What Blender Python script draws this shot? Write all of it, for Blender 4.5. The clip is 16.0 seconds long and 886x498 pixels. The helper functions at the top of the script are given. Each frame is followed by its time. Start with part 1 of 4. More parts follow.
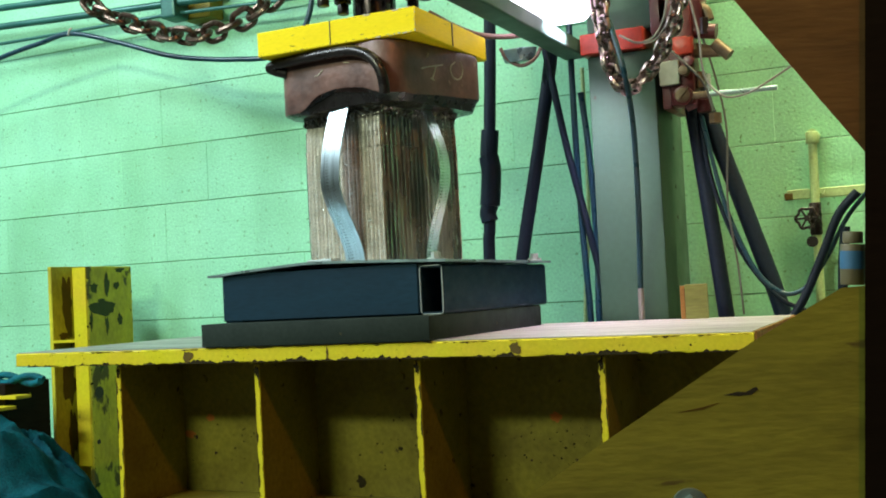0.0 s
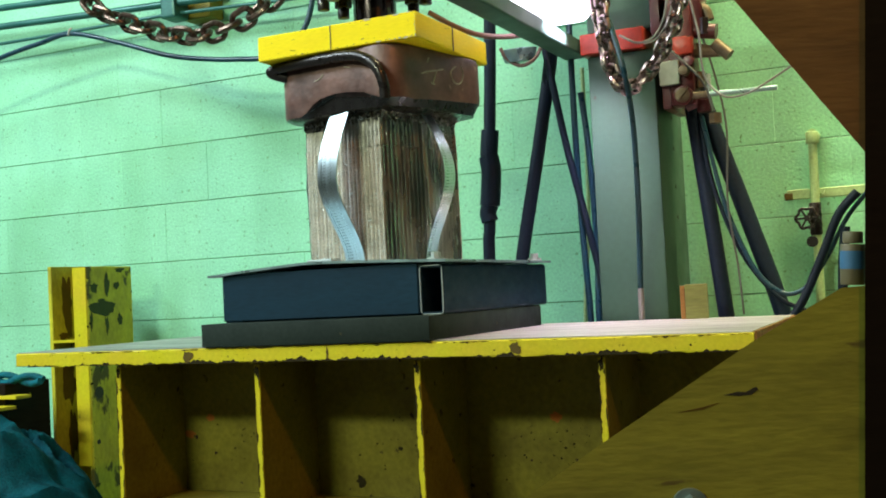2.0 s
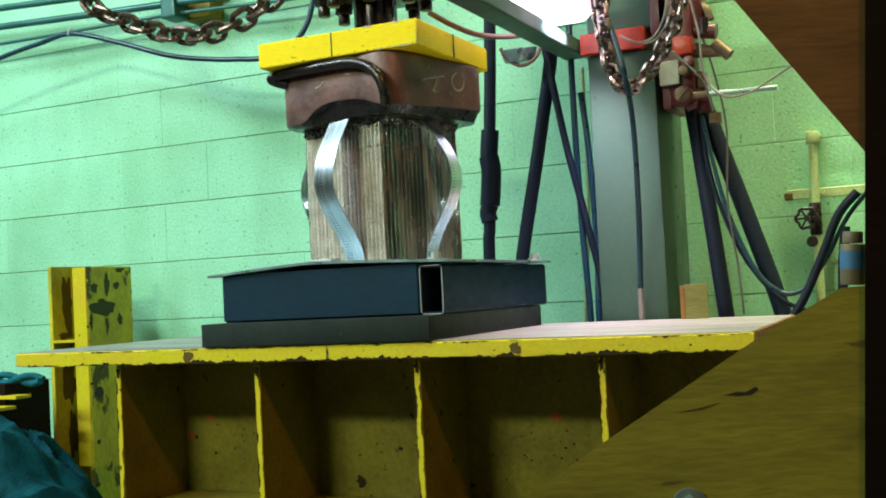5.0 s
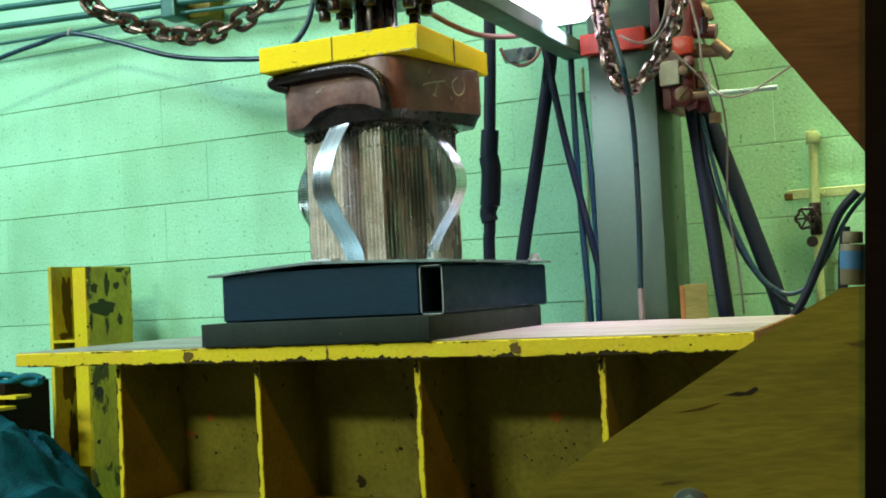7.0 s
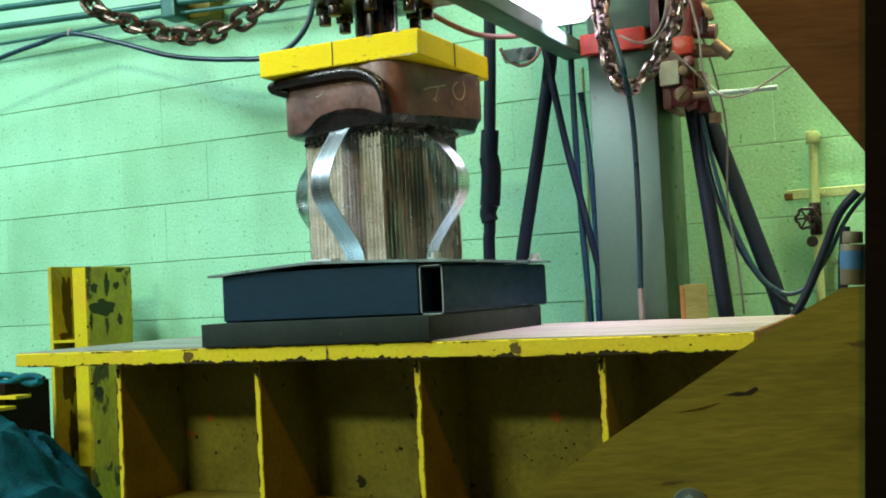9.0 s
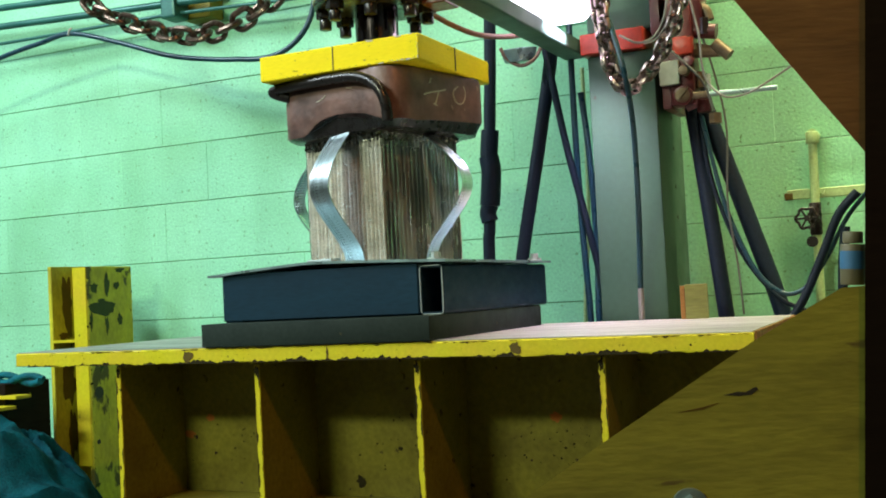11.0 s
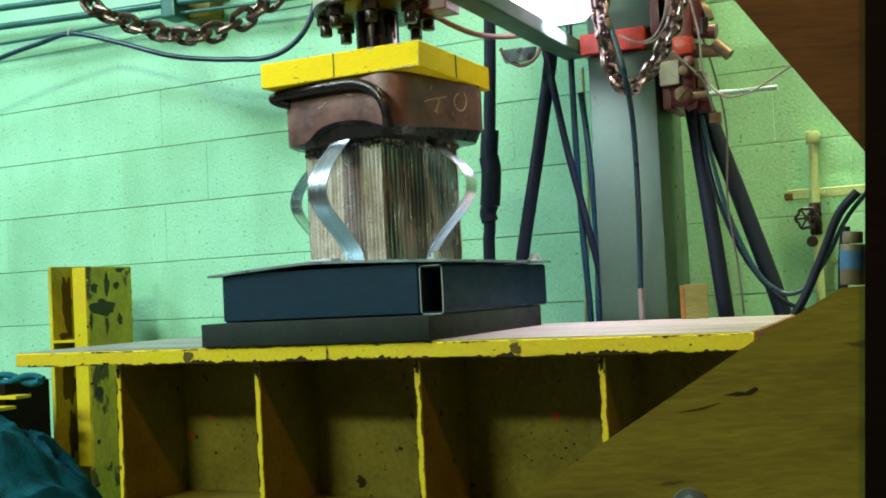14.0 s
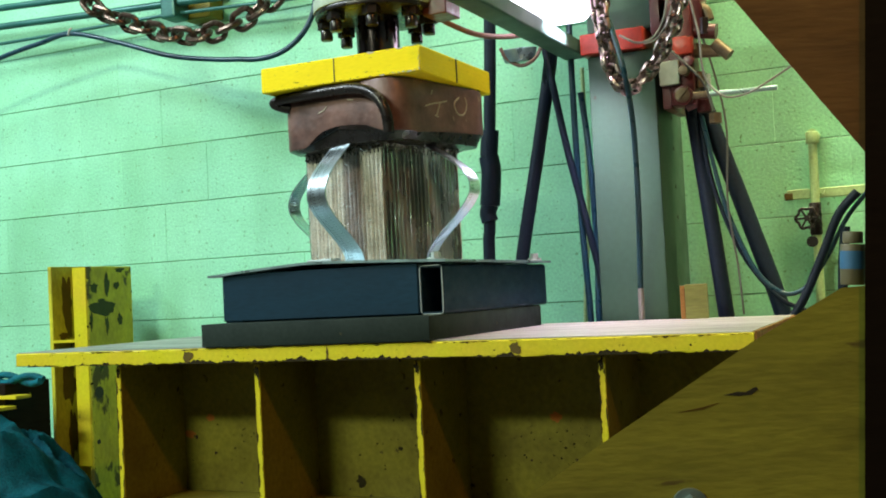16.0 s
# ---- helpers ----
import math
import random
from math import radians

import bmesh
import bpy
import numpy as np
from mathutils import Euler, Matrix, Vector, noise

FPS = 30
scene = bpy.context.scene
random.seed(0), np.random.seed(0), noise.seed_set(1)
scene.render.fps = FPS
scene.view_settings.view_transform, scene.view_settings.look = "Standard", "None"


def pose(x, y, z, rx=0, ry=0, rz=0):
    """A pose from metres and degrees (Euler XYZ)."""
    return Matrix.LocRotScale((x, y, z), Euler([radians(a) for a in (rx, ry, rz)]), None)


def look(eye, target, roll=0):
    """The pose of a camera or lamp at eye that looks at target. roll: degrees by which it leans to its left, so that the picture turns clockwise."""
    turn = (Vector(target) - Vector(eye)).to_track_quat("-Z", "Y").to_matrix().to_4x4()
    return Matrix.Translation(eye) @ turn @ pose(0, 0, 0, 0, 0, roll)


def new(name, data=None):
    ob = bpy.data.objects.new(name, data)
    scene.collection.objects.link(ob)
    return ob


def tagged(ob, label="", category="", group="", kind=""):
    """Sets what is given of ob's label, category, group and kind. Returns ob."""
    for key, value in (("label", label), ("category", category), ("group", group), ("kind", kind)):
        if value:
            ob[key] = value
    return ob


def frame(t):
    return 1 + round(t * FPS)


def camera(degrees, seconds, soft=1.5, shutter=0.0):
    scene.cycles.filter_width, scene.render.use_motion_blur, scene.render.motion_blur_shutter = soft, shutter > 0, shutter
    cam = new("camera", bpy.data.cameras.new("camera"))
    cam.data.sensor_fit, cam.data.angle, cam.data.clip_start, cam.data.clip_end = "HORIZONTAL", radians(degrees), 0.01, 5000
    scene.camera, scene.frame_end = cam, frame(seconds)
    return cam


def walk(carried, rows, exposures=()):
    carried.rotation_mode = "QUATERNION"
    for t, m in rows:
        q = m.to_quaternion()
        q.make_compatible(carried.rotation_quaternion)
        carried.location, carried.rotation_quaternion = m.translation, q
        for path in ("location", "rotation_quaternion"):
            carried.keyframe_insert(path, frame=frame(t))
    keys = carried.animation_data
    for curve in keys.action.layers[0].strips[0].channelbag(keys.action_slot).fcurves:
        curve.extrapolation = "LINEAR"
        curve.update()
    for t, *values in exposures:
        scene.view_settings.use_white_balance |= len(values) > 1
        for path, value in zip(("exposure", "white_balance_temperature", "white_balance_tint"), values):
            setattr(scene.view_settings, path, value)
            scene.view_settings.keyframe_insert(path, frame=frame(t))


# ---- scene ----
# ---------------------------------------------------------------- camera
cam = camera(43.8, 16.0, soft=1.9)
EYE = (2.923, -3.084, 0.438)
VIEW = look(EYE, (EYE[0] - 0.4293, EYE[1] + 0.9024, EYE[2] + 0.0381), -2.93)
walk(cam, [(0.0, VIEW), (16.0, VIEW)], exposures=[(0.0, 0.08, 5950, 13.0), (16.0, 0.08, 5950, 13.0)])

# ---------------------------------------------------------------- world and lamps
world = bpy.data.worlds.new("world")
scene.world = world
world.use_nodes = True
world.node_tree.nodes["Background"].inputs[0].default_value = (0.02, 0.025, 0.022, 1)


def area(name, eye, target, sx, sy, power, colour, spread=180):
    d = bpy.data.lights.new(name, "AREA")
    d.shape, d.size, d.size_y, d.energy, d.color = "RECTANGLE", sx, sy, power, colour
    d.spread = radians(spread)
    ob = new(name, d)
    ob.matrix_world = look(eye, target)
    return ob


area("left_tube_light", (-0.9, -2.9, 3.2), (1.0, -0.9, 0.4), 2.4, 0.6, 190, (0.82, 1.0, 0.95))
area("ceiling_tube_light", (3.1, -0.42, 3.4), (3.05, 0.0, 0.7), 1.6, 0.3, 44, (1.0, 0.93, 0.46), 74)
area("front_tube_light", (0.45, -5.2, 2.85), (1.5, -0.9, 0.8), 1.2, 0.3, 120, (0.86, 1.0, 0.62))
area("sodium_light", (4.6, -3.4, 3.45), (1.7, -1.1, 0.2), 0.16, 0.16, 33, (1.0, 0.40, 0.08))
area("work_light", (2.05, -0.54, 1.072), (2.08, -0.56, 0.3), 0.14, 0.10, 6.5, (1.0, 0.80, 0.95), 95)

# ---------------------------------------------------------------- materials


def mat(name, base, rough=0.6, metal=0.0, second=None, scale=6.0, amount=0.5, grain=60.0, bump=0.15,
        chips=None, chip_scale=14.0, chip_level=0.64, stretch=(1, 1, 1), vary=0.0, contrast=0.18, emit=0.0, world_fixed=False, spec=0.5, streak=0.0):
    """Paint or metal with blotches, fine grain, and chips that show what lies below."""
    m = bpy.data.materials.new(name)
    m.use_nodes = True
    nt = m.node_tree
    nd, ln = nt.nodes, nt.links
    bsdf = nd["Principled BSDF"]
    bsdf.inputs["Metallic"].default_value = metal
    tc = nd.new("ShaderNodeTexCoord")
    mp = nd.new("ShaderNodeMapping")
    mp.inputs["Scale"].default_value = stretch
    if world_fixed:
        ln.new(nd.new("ShaderNodeNewGeometry").outputs["Position"], mp.inputs["Vector"])
    else:
        ln.new(tc.outputs["Object"], mp.inputs["Vector"])
    bsdf.inputs["Specular IOR Level"].default_value = spec

    def noise_node(sc, detail=6.0):
        n = nd.new("ShaderNodeTexNoise")
        n.inputs["Scale"].default_value, n.inputs["Detail"].default_value = sc, detail
        ln.new(mp.outputs[0], n.inputs["Vector"])
        return n

    def ramp(n, a, b):
        r = nd.new("ShaderNodeMapRange")
        r.inputs["From Min"].default_value, r.inputs["From Max"].default_value = a, b
        ln.new(n.outputs[0], r.inputs["Value"])
        return r

    def mixed(fac, a, b, blend="MIX"):
        x = nd.new("ShaderNodeMix")
        x.data_type, x.blend_type = "RGBA", blend
        if hasattr(fac, "is_linked"):
            ln.new(fac, x.inputs[0])
        else:
            x.inputs[0].default_value = fac
        for sock, v in ((x.inputs[6], a), (x.inputs[7], b)):
            if isinstance(v, tuple):
                sock.default_value = (*v, 1)
            else:
                ln.new(v, sock)
        return x.outputs[2]

    second = second or tuple(c * 0.6 for c in base)
    big = ramp(noise_node(scale), 0.38, 0.68)
    mul = nd.new("ShaderNodeMath")
    mul.operation = "MULTIPLY"
    mul.inputs[1].default_value = amount
    ln.new(big.outputs[0], mul.inputs[0])
    col = mixed(mul.outputs[0], base, second)
    fine = noise_node(grain, 8.0)
    fr = ramp(fine, 0.25, 0.75)
    fr.inputs["To Min"].default_value, fr.inputs["To Max"].default_value = 1 - contrast, 1 + contrast
    col = mixed(1.0, col, fr.outputs[0], "MULTIPLY")
    if streak:
        sm = nd.new("ShaderNodeMapping")
        sm.inputs["Scale"].default_value = (5.0, 5.0, 0.9)
        ln.new(mp.outputs[0], sm.inputs["Vector"])
        sn = nd.new("ShaderNodeTexNoise")
        sn.inputs["Scale"].default_value, sn.inputs["Detail"].default_value = 1.6, 7.0
        ln.new(sm.outputs[0], sn.inputs["Vector"])
        sr = ramp(sn, 0.35, 0.7)
        sr.inputs["To Min"].default_value, sr.inputs["To Max"].default_value = 1 + 0.3 * streak, 1 - streak
        col = mixed(1.0, col, sr.outputs[0], "MULTIPLY")
    if vary:
        oi = nd.new("ShaderNodeObjectInfo")
        vr = nd.new("ShaderNodeMapRange")
        vr.inputs["To Min"].default_value, vr.inputs["To Max"].default_value = 1 - vary, 1 + vary
        ln.new(oi.outputs["Random"], vr.inputs["Value"])
        col = mixed(1.0, col, vr.outputs[0], "MULTIPLY")
    if chips:
        cn = ramp(noise_node(chip_scale, 9.0), chip_level, chip_level + 0.03)
        col = mixed(cn.outputs[0], col, chips)
    ln.new(col, bsdf.inputs["Base Color"])
    rr = ramp(noise_node(scale * 3), 0.3, 0.7)
    rr.inputs["To Min"].default_value, rr.inputs["To Max"].default_value = max(rough - 0.12, 0.04), min(rough + 0.12, 1)
    ln.new(rr.outputs[0], bsdf.inputs["Roughness"])
    if bump:
        b = nd.new("ShaderNodeBump")
        b.inputs["Strength"].default_value, b.inputs["Distance"].default_value = bump, 0.004
        ln.new(fine.outputs[0], b.inputs["Height"])
        ln.new(b.outputs[0], bsdf.inputs["Normal"])
    if emit:
        ln.new(col, bsdf.inputs["Emission Color"])
        bsdf.inputs["Emission Strength"].default_value = emit
    return m


RUST = (0.035, 0.018, 0.010)
WALL = mat("green_block_paint", (0.33, 0.70, 0.455), 0.55, second=(0.23, 0.54, 0.29), scale=2.6, amount=0.8, grain=130, bump=0.40, vary=0.04, contrast=0.16,
           chips=(0.17, 0.38, 0.18), chip_scale=75, chip_level=0.636, world_fixed=True, streak=0.07)
MORTAR = mat("green_mortar", (0.20, 0.38, 0.22), 0.8, scale=20, grain=200, bump=0.4)
# unseen ceiling and outer walls, kept dark so that less light bounces
CEIL = mat("dim_ceiling_grey", (0.18, 0.20, 0.18), 0.8)
PLAIN = mat("dim_wall_grey", (0.11, 0.125, 0.11), 0.7, scale=2)
FLOOR_Z = -0.22
FLOOR = mat("concrete", (0.050, 0.047, 0.042), 0.7, second=(0.030, 0.028, 0.024), scale=3, grain=90, bump=0.3)
YELLOW = mat("yellow_paint", (0.57, 0.490, 0.008), 0.5, spec=0.25, second=(0.60, 0.38, 0.02), scale=9, amount=0.55, grain=120, bump=0.15,
             chips=RUST, chip_scale=22, chip_level=0.66, contrast=0.10)
# the yellow with shade under the bench top mixed in, plus rust chips
YELLOW_SHADED = mat("shaded_yellow_paint", (0.215, 0.175, 0.016), 0.55, spec=0.25, second=(0.12, 0.088, 0.012), scale=7, amount=0.7, grain=90, bump=0.2,
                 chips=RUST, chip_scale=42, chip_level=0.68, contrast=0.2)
YELLOW_STAIN = mat("grease_stained_yellow_paint", (0.56, 0.51, 0.03), 0.5, spec=0.25, second=(0.34, 0.29, 0.03), scale=12, amount=0.8, grain=90, bump=0.2,
                   chips=(0.10, 0.085, 0.02), chip_scale=14, chip_level=0.60, contrast=0.2, stretch=(1, 1, 0.55))
YELLOW_NEW = mat("fresh_yellow_paint", (0.90, 0.68, 0.002), 0.6, spec=0.07, second=(0.84, 0.60, 0.006), scale=10, amount=0.5, grain=150, bump=0.08,
                 chips=(0.16, 0.11, 0.02), chip_scale=34, chip_level=0.665, contrast=0.06, stretch=(0.4, 0.4, 2.0))
# the streaks hold wear and also the hose shadows on the bench top
TOPSTEEL = mat("worn_shadowed_bench_steel", (0.42, 0.385, 0.385), 0.42, 0.25, second=(0.17, 0.15, 0.145), scale=6, amount=0.95, grain=60, bump=0.15, contrast=0.3, stretch=(0.3, 2.4, 1))
SLAB = mat("grey_slab_steel", (0.022, 0.030, 0.026), 0.65, 0.0, spec=0.10, second=(0.009, 0.014, 0.014), scale=8, grain=100, bump=0.1,
           chips=(0.30, 0.20, 0.04), chip_scale=30, chip_level=0.72)
TUBE = mat("mill_scale_tube", (0.008, 0.028, 0.050), 0.6, 0.0, spec=0.14, second=(0.006, 0.016, 0.03), scale=6, grain=80, bump=0.06, stretch=(0.5, 1, 2))
CUT = mat("cut_steel", (0.62, 0.66, 0.66), 0.4, 0.6, scale=30, bump=0.1)
PLATE = mat("galvanised_sheet", (0.30, 0.40, 0.42), 0.35, 0.7, scale=8, grain=60, bump=0.05)
BROWN = mat("rusty_brown_steel", (0.20, 0.103, 0.088), 0.48, 0.15, second=(0.075, 0.038, 0.034), scale=11, amount=0.95, grain=70, bump=0.3,
            chips=(0.30, 0.20, 0.15), chip_scale=26, chip_level=0.68, contrast=0.2)
# black that holds the shade under the die block
SOLE = mat("shade_black_sole", (0.022, 0.018, 0.018), 0.30, 0.3, scale=18, grain=80, bump=0.15)
DARK = mat("oily_dark_steel", (0.035, 0.028, 0.028), 0.32, 0.6, scale=18, grain=80, bump=0.1)
CHROME = mat("polished_rod", (0.17, 0.13, 0.14), 0.14, 1.0, scale=10, grain=120, bump=0.02, stretch=(3, 3, 0.3))
STRAP = mat("bright_strap_steel", (0.60, 0.67, 0.71), 0.30, 1.0, second=(0.55, 0.62, 0.66), scale=14, grain=120, bump=0.03)
FOIL = mat("smooth_aluminium_foil", (0.70, 0.69, 0.62), 0.24, 1.0, second=(0.46, 0.45, 0.40), scale=9, amount=0.6, grain=120, bump=0.08, contrast=0.12, stretch=(1, 1, 0.25))
FOIL_CUT = mat("torn_foil_edges", (0.57, 0.515, 0.47), 0.45, 0.45, second=(0.33, 0.30, 0.25), scale=30, amount=0.7, grain=260, bump=0.5, contrast=0.28)
CRUSH = mat("crushed_foil", (0.32, 0.30, 0.27), 0.25, 0.95, scale=40, grain=200, bump=0.6)
COLUMN = mat("grey_column_paint", (0.058, 0.108, 0.078), 0.5, spec=0.2, second=(0.040, 0.088, 0.066), scale=3, contrast=0.07, grain=70, bump=0.08, chips=(0.06, 0.05, 0.04), chip_scale=30, chip_level=0.72)
RUBBER = mat("black_rubber_hose", (0.007, 0.013, 0.026), 0.55, spec=0.22, scale=14, grain=140, bump=0.15)
BLUEHOSE = mat("blue_black_hose", (0.008, 0.040, 0.066), 0.35, scale=14, grain=140, bump=0.08)
CONDUIT = mat("teal_conduit", (0.035, 0.14, 0.12), 0.4, 0.2, scale=8, grain=120, bump=0.05)
CHAIN = mat("rusty_chain_steel", (0.13, 0.085, 0.065), 0.34, 0.85, second=(0.06, 0.035, 0.028), scale=30, grain=90, bump=0.3)
BARE = mat("bare_rusty_steel", (0.030, 0.022, 0.009), 0.8, spec=0.1, scale=30)
SMEAR = mat("brown_smear", (0.11, 0.070, 0.012), 0.6, spec=0.2, scale=30)
GREASE_DARK = mat("dark_green_grease", (0.050, 0.062, 0.012), 0.5, spec=0.2, scale=30)
# colour of the orange light spots on the web
ORANGE_LIGHT = mat("orange_light_spot", (0.50, 0.15, 0.03), 0.7, spec=0.1, second=(0.30, 0.10, 0.02), scale=60)
SMUDGE = mat("grey_smudge", (0.20, 0.13, 0.04), 0.6, scale=30)
BRIGHTCHAIN = mat("plated_chain_steel", (0.27, 0.20, 0.20), 0.30, 0.95, second=(0.10, 0.06, 0.06), scale=30, grain=90, bump=0.2)
RED = mat("red_paint", (0.50, 0.045, 0.02), 0.4, second=(0.25, 0.02, 0.015), scale=14, grain=90, bump=0.15, chips=RUST, chip_scale=26, chip_level=0.68)
MAROON = mat("dark_red_paint", (0.10, 0.016, 0.020), 0.4, scale=14, grain=90, bump=0.15)
BRASS = mat("dull_brass", (0.17, 0.12, 0.075), 0.5, 0.6, scale=20, grain=90, bump=0.25)
LABELGREY = mat("pale_box_paint", (0.42, 0.46, 0.38), 0.55, scale=10)
PIPEGREEN = mat("painted_pipe", (0.42, 0.56, 0.26), 0.45, second=(0.34, 0.44, 0.20), scale=12, grain=120, bump=0.1)
WOOD = mat("raw_plywood", (0.27, 0.25, 0.032), 0.62, spec=0.25, second=(0.17, 0.155, 0.024), scale=3.5, amount=0.8, grain=26, bump=0.25, stretch=(1.6, 1.6, 7.0), contrast=0.15, chips=(0.13, 0.10, 0.025), chip_scale=5, chip_level=0.66)
WOODDARK = mat("dark_stained_timber", (0.17, 0.082, 0.024), 0.6, second=(0.09, 0.043, 0.013), scale=4, amount=0.8, grain=30, bump=0.2, stretch=(1, 1, 6))
# near black; on the guard post it stands for a face turned from the lamps
NEARBLACK = mat("near_black_timber", (0.010, 0.006, 0.004), 0.7, spec=0.1, scale=5, grain=40, stretch=(1, 1, 4))
PINE = mat("pine_offcut", (0.21, 0.21, 0.065), 0.6, scale=8, grain=40, stretch=(1, 1, 6))
END_GRAIN = mat("sawn_edge_grain", (0.26, 0.12, 0.03), 0.65, spec=0.2, scale=12, grain=60, stretch=(1, 1, 5))
TARP = mat("blue_tarpaulin", (0.006, 0.120, 0.160), 0.75, spec=0.2, second=(0.004, 0.062, 0.085), scale=22, amount=0.9, grain=160, bump=0.5, contrast=0.35)
RUBBERGREY = mat("dull_grey_wire", (0.12, 0.115, 0.11), 0.6, scale=20)
WIRE = mat("grey_wire", (0.24, 0.22, 0.22), 0.45, scale=20)
CANPAINT = mat("beige_can", (0.14, 0.11, 0.06), 0.5)
BLUELABEL = mat("blue_label", (0.05, 0.14, 0.28), 0.5)
GLOW = mat("lamp_glass", (1.0, 0.90, 1.0), 0.4, emit=5.0, bump=0, contrast=0.0, amount=0.0)
CHALK = mat("paint_marks", (0.50, 0.43, 0.34), 0.7, scale=40)
HOSEBROWN = mat("brown_hose", (0.20, 0.10, 0.08), 0.5, scale=14)
INK = mat("scribed_black", (0.03, 0.025, 0.015), 0.6)

# ---------------------------------------------------------------- mesh helpers


def thing(name, label, category, group="", kind="", at=(0, 0, 0), rz=0):
    ob = new(name)
    ob.matrix_world = pose(*at, 0, 0, rz)
    return tagged(ob, label, category, group, kind)


def finish(bm, material, smooth=False, name="mesh"):
    me = bpy.data.meshes.new(name)
    bmesh.ops.recalc_face_normals(bm, faces=bm.faces)
    bm.to_mesh(me)
    bm.free()
    me.materials.append(material)
    if smooth:
        for p in me.polygons:
            p.use_smooth = True
        me.set_sharp_from_angle(angle=radians(40))
    return me


def part(name, bm, material, parent, label="", smooth=False):
    ob = new(name, finish(bm, material, smooth, name))
    ob.parent = parent
    return tagged(ob, label)


def single(name, bm, material, label, category, group="", kind="", smooth=False):
    return tagged(new(name, finish(bm, material, smooth, name)), label, category, group, kind)


def box(x0, x1, y0, y1, z0, z1, bev=0.0, seg=2):
    bm = bmesh.new()
    bmesh.ops.create_cube(bm, size=1, matrix=Matrix.LocRotScale(((x0 + x1) / 2, (y0 + y1) / 2, (z0 + z1) / 2), None, (x1 - x0, y1 - y0, z1 - z0)))
    if bev:
        bmesh.ops.bevel(bm, geom=bm.edges[:], offset=bev, segments=seg, profile=0.5, affect="EDGES")
    return bm


def prism(outline, z0, z1, bev=0.0, m=None, seg=2):
    """A flat outline raised from z0 to z1."""
    bm = bmesh.new()
    low = [bm.verts.new((x, y, z0)) for x, y in outline]
    top = [bm.verts.new((x, y, z1)) for x, y in outline]
    n = len(outline)
    bm.faces.new(low[::-1])
    bm.faces.new(top)
    for i in range(n):
        bm.faces.new((low[i], low[(i + 1) % n], top[(i + 1) % n], top[i]))
    if bev:
        bmesh.ops.bevel(bm, geom=bm.edges[:], offset=bev, segments=seg, profile=0.5, affect="EDGES")
    if m:
        bmesh.ops.transform(bm, matrix=m, verts=bm.verts)
    return bm


def rod(a, b, r, r2=None, seg=20, bev=0.0):
    bm = bmesh.new()
    a, b = Vector(a), Vector(b)
    q = (b - a).to_track_quat("Z", "Y").to_matrix().to_4x4()
    bmesh.ops.create_cone(bm, cap_ends=True, segments=seg, radius1=r, radius2=r if r2 is None else r2, depth=(b - a).length,
                          matrix=Matrix.Translation((a + b) / 2) @ q)
    if bev:
        ed = [e for e in bm.edges if len(e.link_faces) == 2 and any(len(f.verts) > 4 for f in e.link_faces)]
        bmesh.ops.bevel(bm, geom=ed, offset=bev, segments=2, profile=0.5, affect="EDGES")
    return bm


def smooth_path(points, per=8):
    pts = [Vector(p) for p in points]
    pts = [2 * pts[0] - pts[1], *pts, 2 * pts[-1] - pts[-2]]
    out = []
    for i in range(1, len(pts) - 2):
        a, b, c, d = pts[i - 1:i + 3]
        for k in range(per):
            t = k / per
            out.append(0.5 * (2 * b + (c - a) * t + (2 * a - 5 * b + 4 * c - d) * t * t + (3 * b - a - 3 * c + d) * t ** 3))
    out.append(pts[-2])
    return out


def tube(points, r, seg=10, per=8, closed=False):
    """A round bar swept along a smooth path."""
    pts = points if closed else smooth_path(points, per)
    bm = bmesh.new()
    rings, n = [], len(pts)
    side = None
    for i, p in enumerate(pts):
        d = (pts[(i + 1) % n] - pts[i - 1]) if closed else (pts[min(i + 1, n - 1)] - pts[max(i - 1, 0)])
        d = d.normalized()
        side = (side - d * side.dot(d)).normalized() if side is not None else d.orthogonal().normalized()
        up = d.cross(side)
        rings.append([bm.verts.new(p + r * (math.cos(a) * side + math.sin(a) * up)) for a in (2 * math.pi * k / seg for k in range(seg))])
    for i in range(n if closed else n - 1):
        a, b = rings[i], rings[(i + 1) % n]
        for k in range(seg):
            bm.faces.new((a[k], a[(k + 1) % seg], b[(k + 1) % seg], b[k]))
    if not closed:
        bm.faces.new(rings[0][::-1])
        bm.faces.new(rings[-1])
    return bm


def merge(*bms):
    out = bmesh.new()
    for b in bms:
        me = bpy.data.meshes.new("tmp")
        b.to_mesh(me)
        b.free()
        out.from_mesh(me)
        bpy.data.meshes.remove(me)
    return out


# ---------------------------------------------------------------- the room
BW, BH = 0.380, 0.2032
ROW0 = 1.2 - 6 * BH

single("floor", box(-4, 6.5, -7.2, 0.25, FLOOR_Z - 0.2, FLOOR_Z), FLOOR, "grey concrete workshop floor with stains", "floor", kind="structure")
# ceiling and outer walls added out of view to close the room
single("ceiling", box(-4, 6.5, -7.2, 0.25, 3.6, 3.75), CEIL, "grey ceiling added out of view", "ceiling", kind="structure")
single("wall_west", box(-4.2, -4.0, -7.2, 0.25, FLOOR_Z, 3.6), PLAIN, "dark grey side wall added out of view", "wall", kind="structure")
single("wall_east", box(6.5, 6.7, -7.2, 0.25, FLOOR_Z, 3.6), PLAIN, "dark grey side wall added out of view", "wall", kind="structure")
single("wall_south", box(-4.2, 6.7, -7.4, -7.2, FLOOR_Z, 3.6), PLAIN, "dark grey rear wall added out of view", "wall", kind="structure")
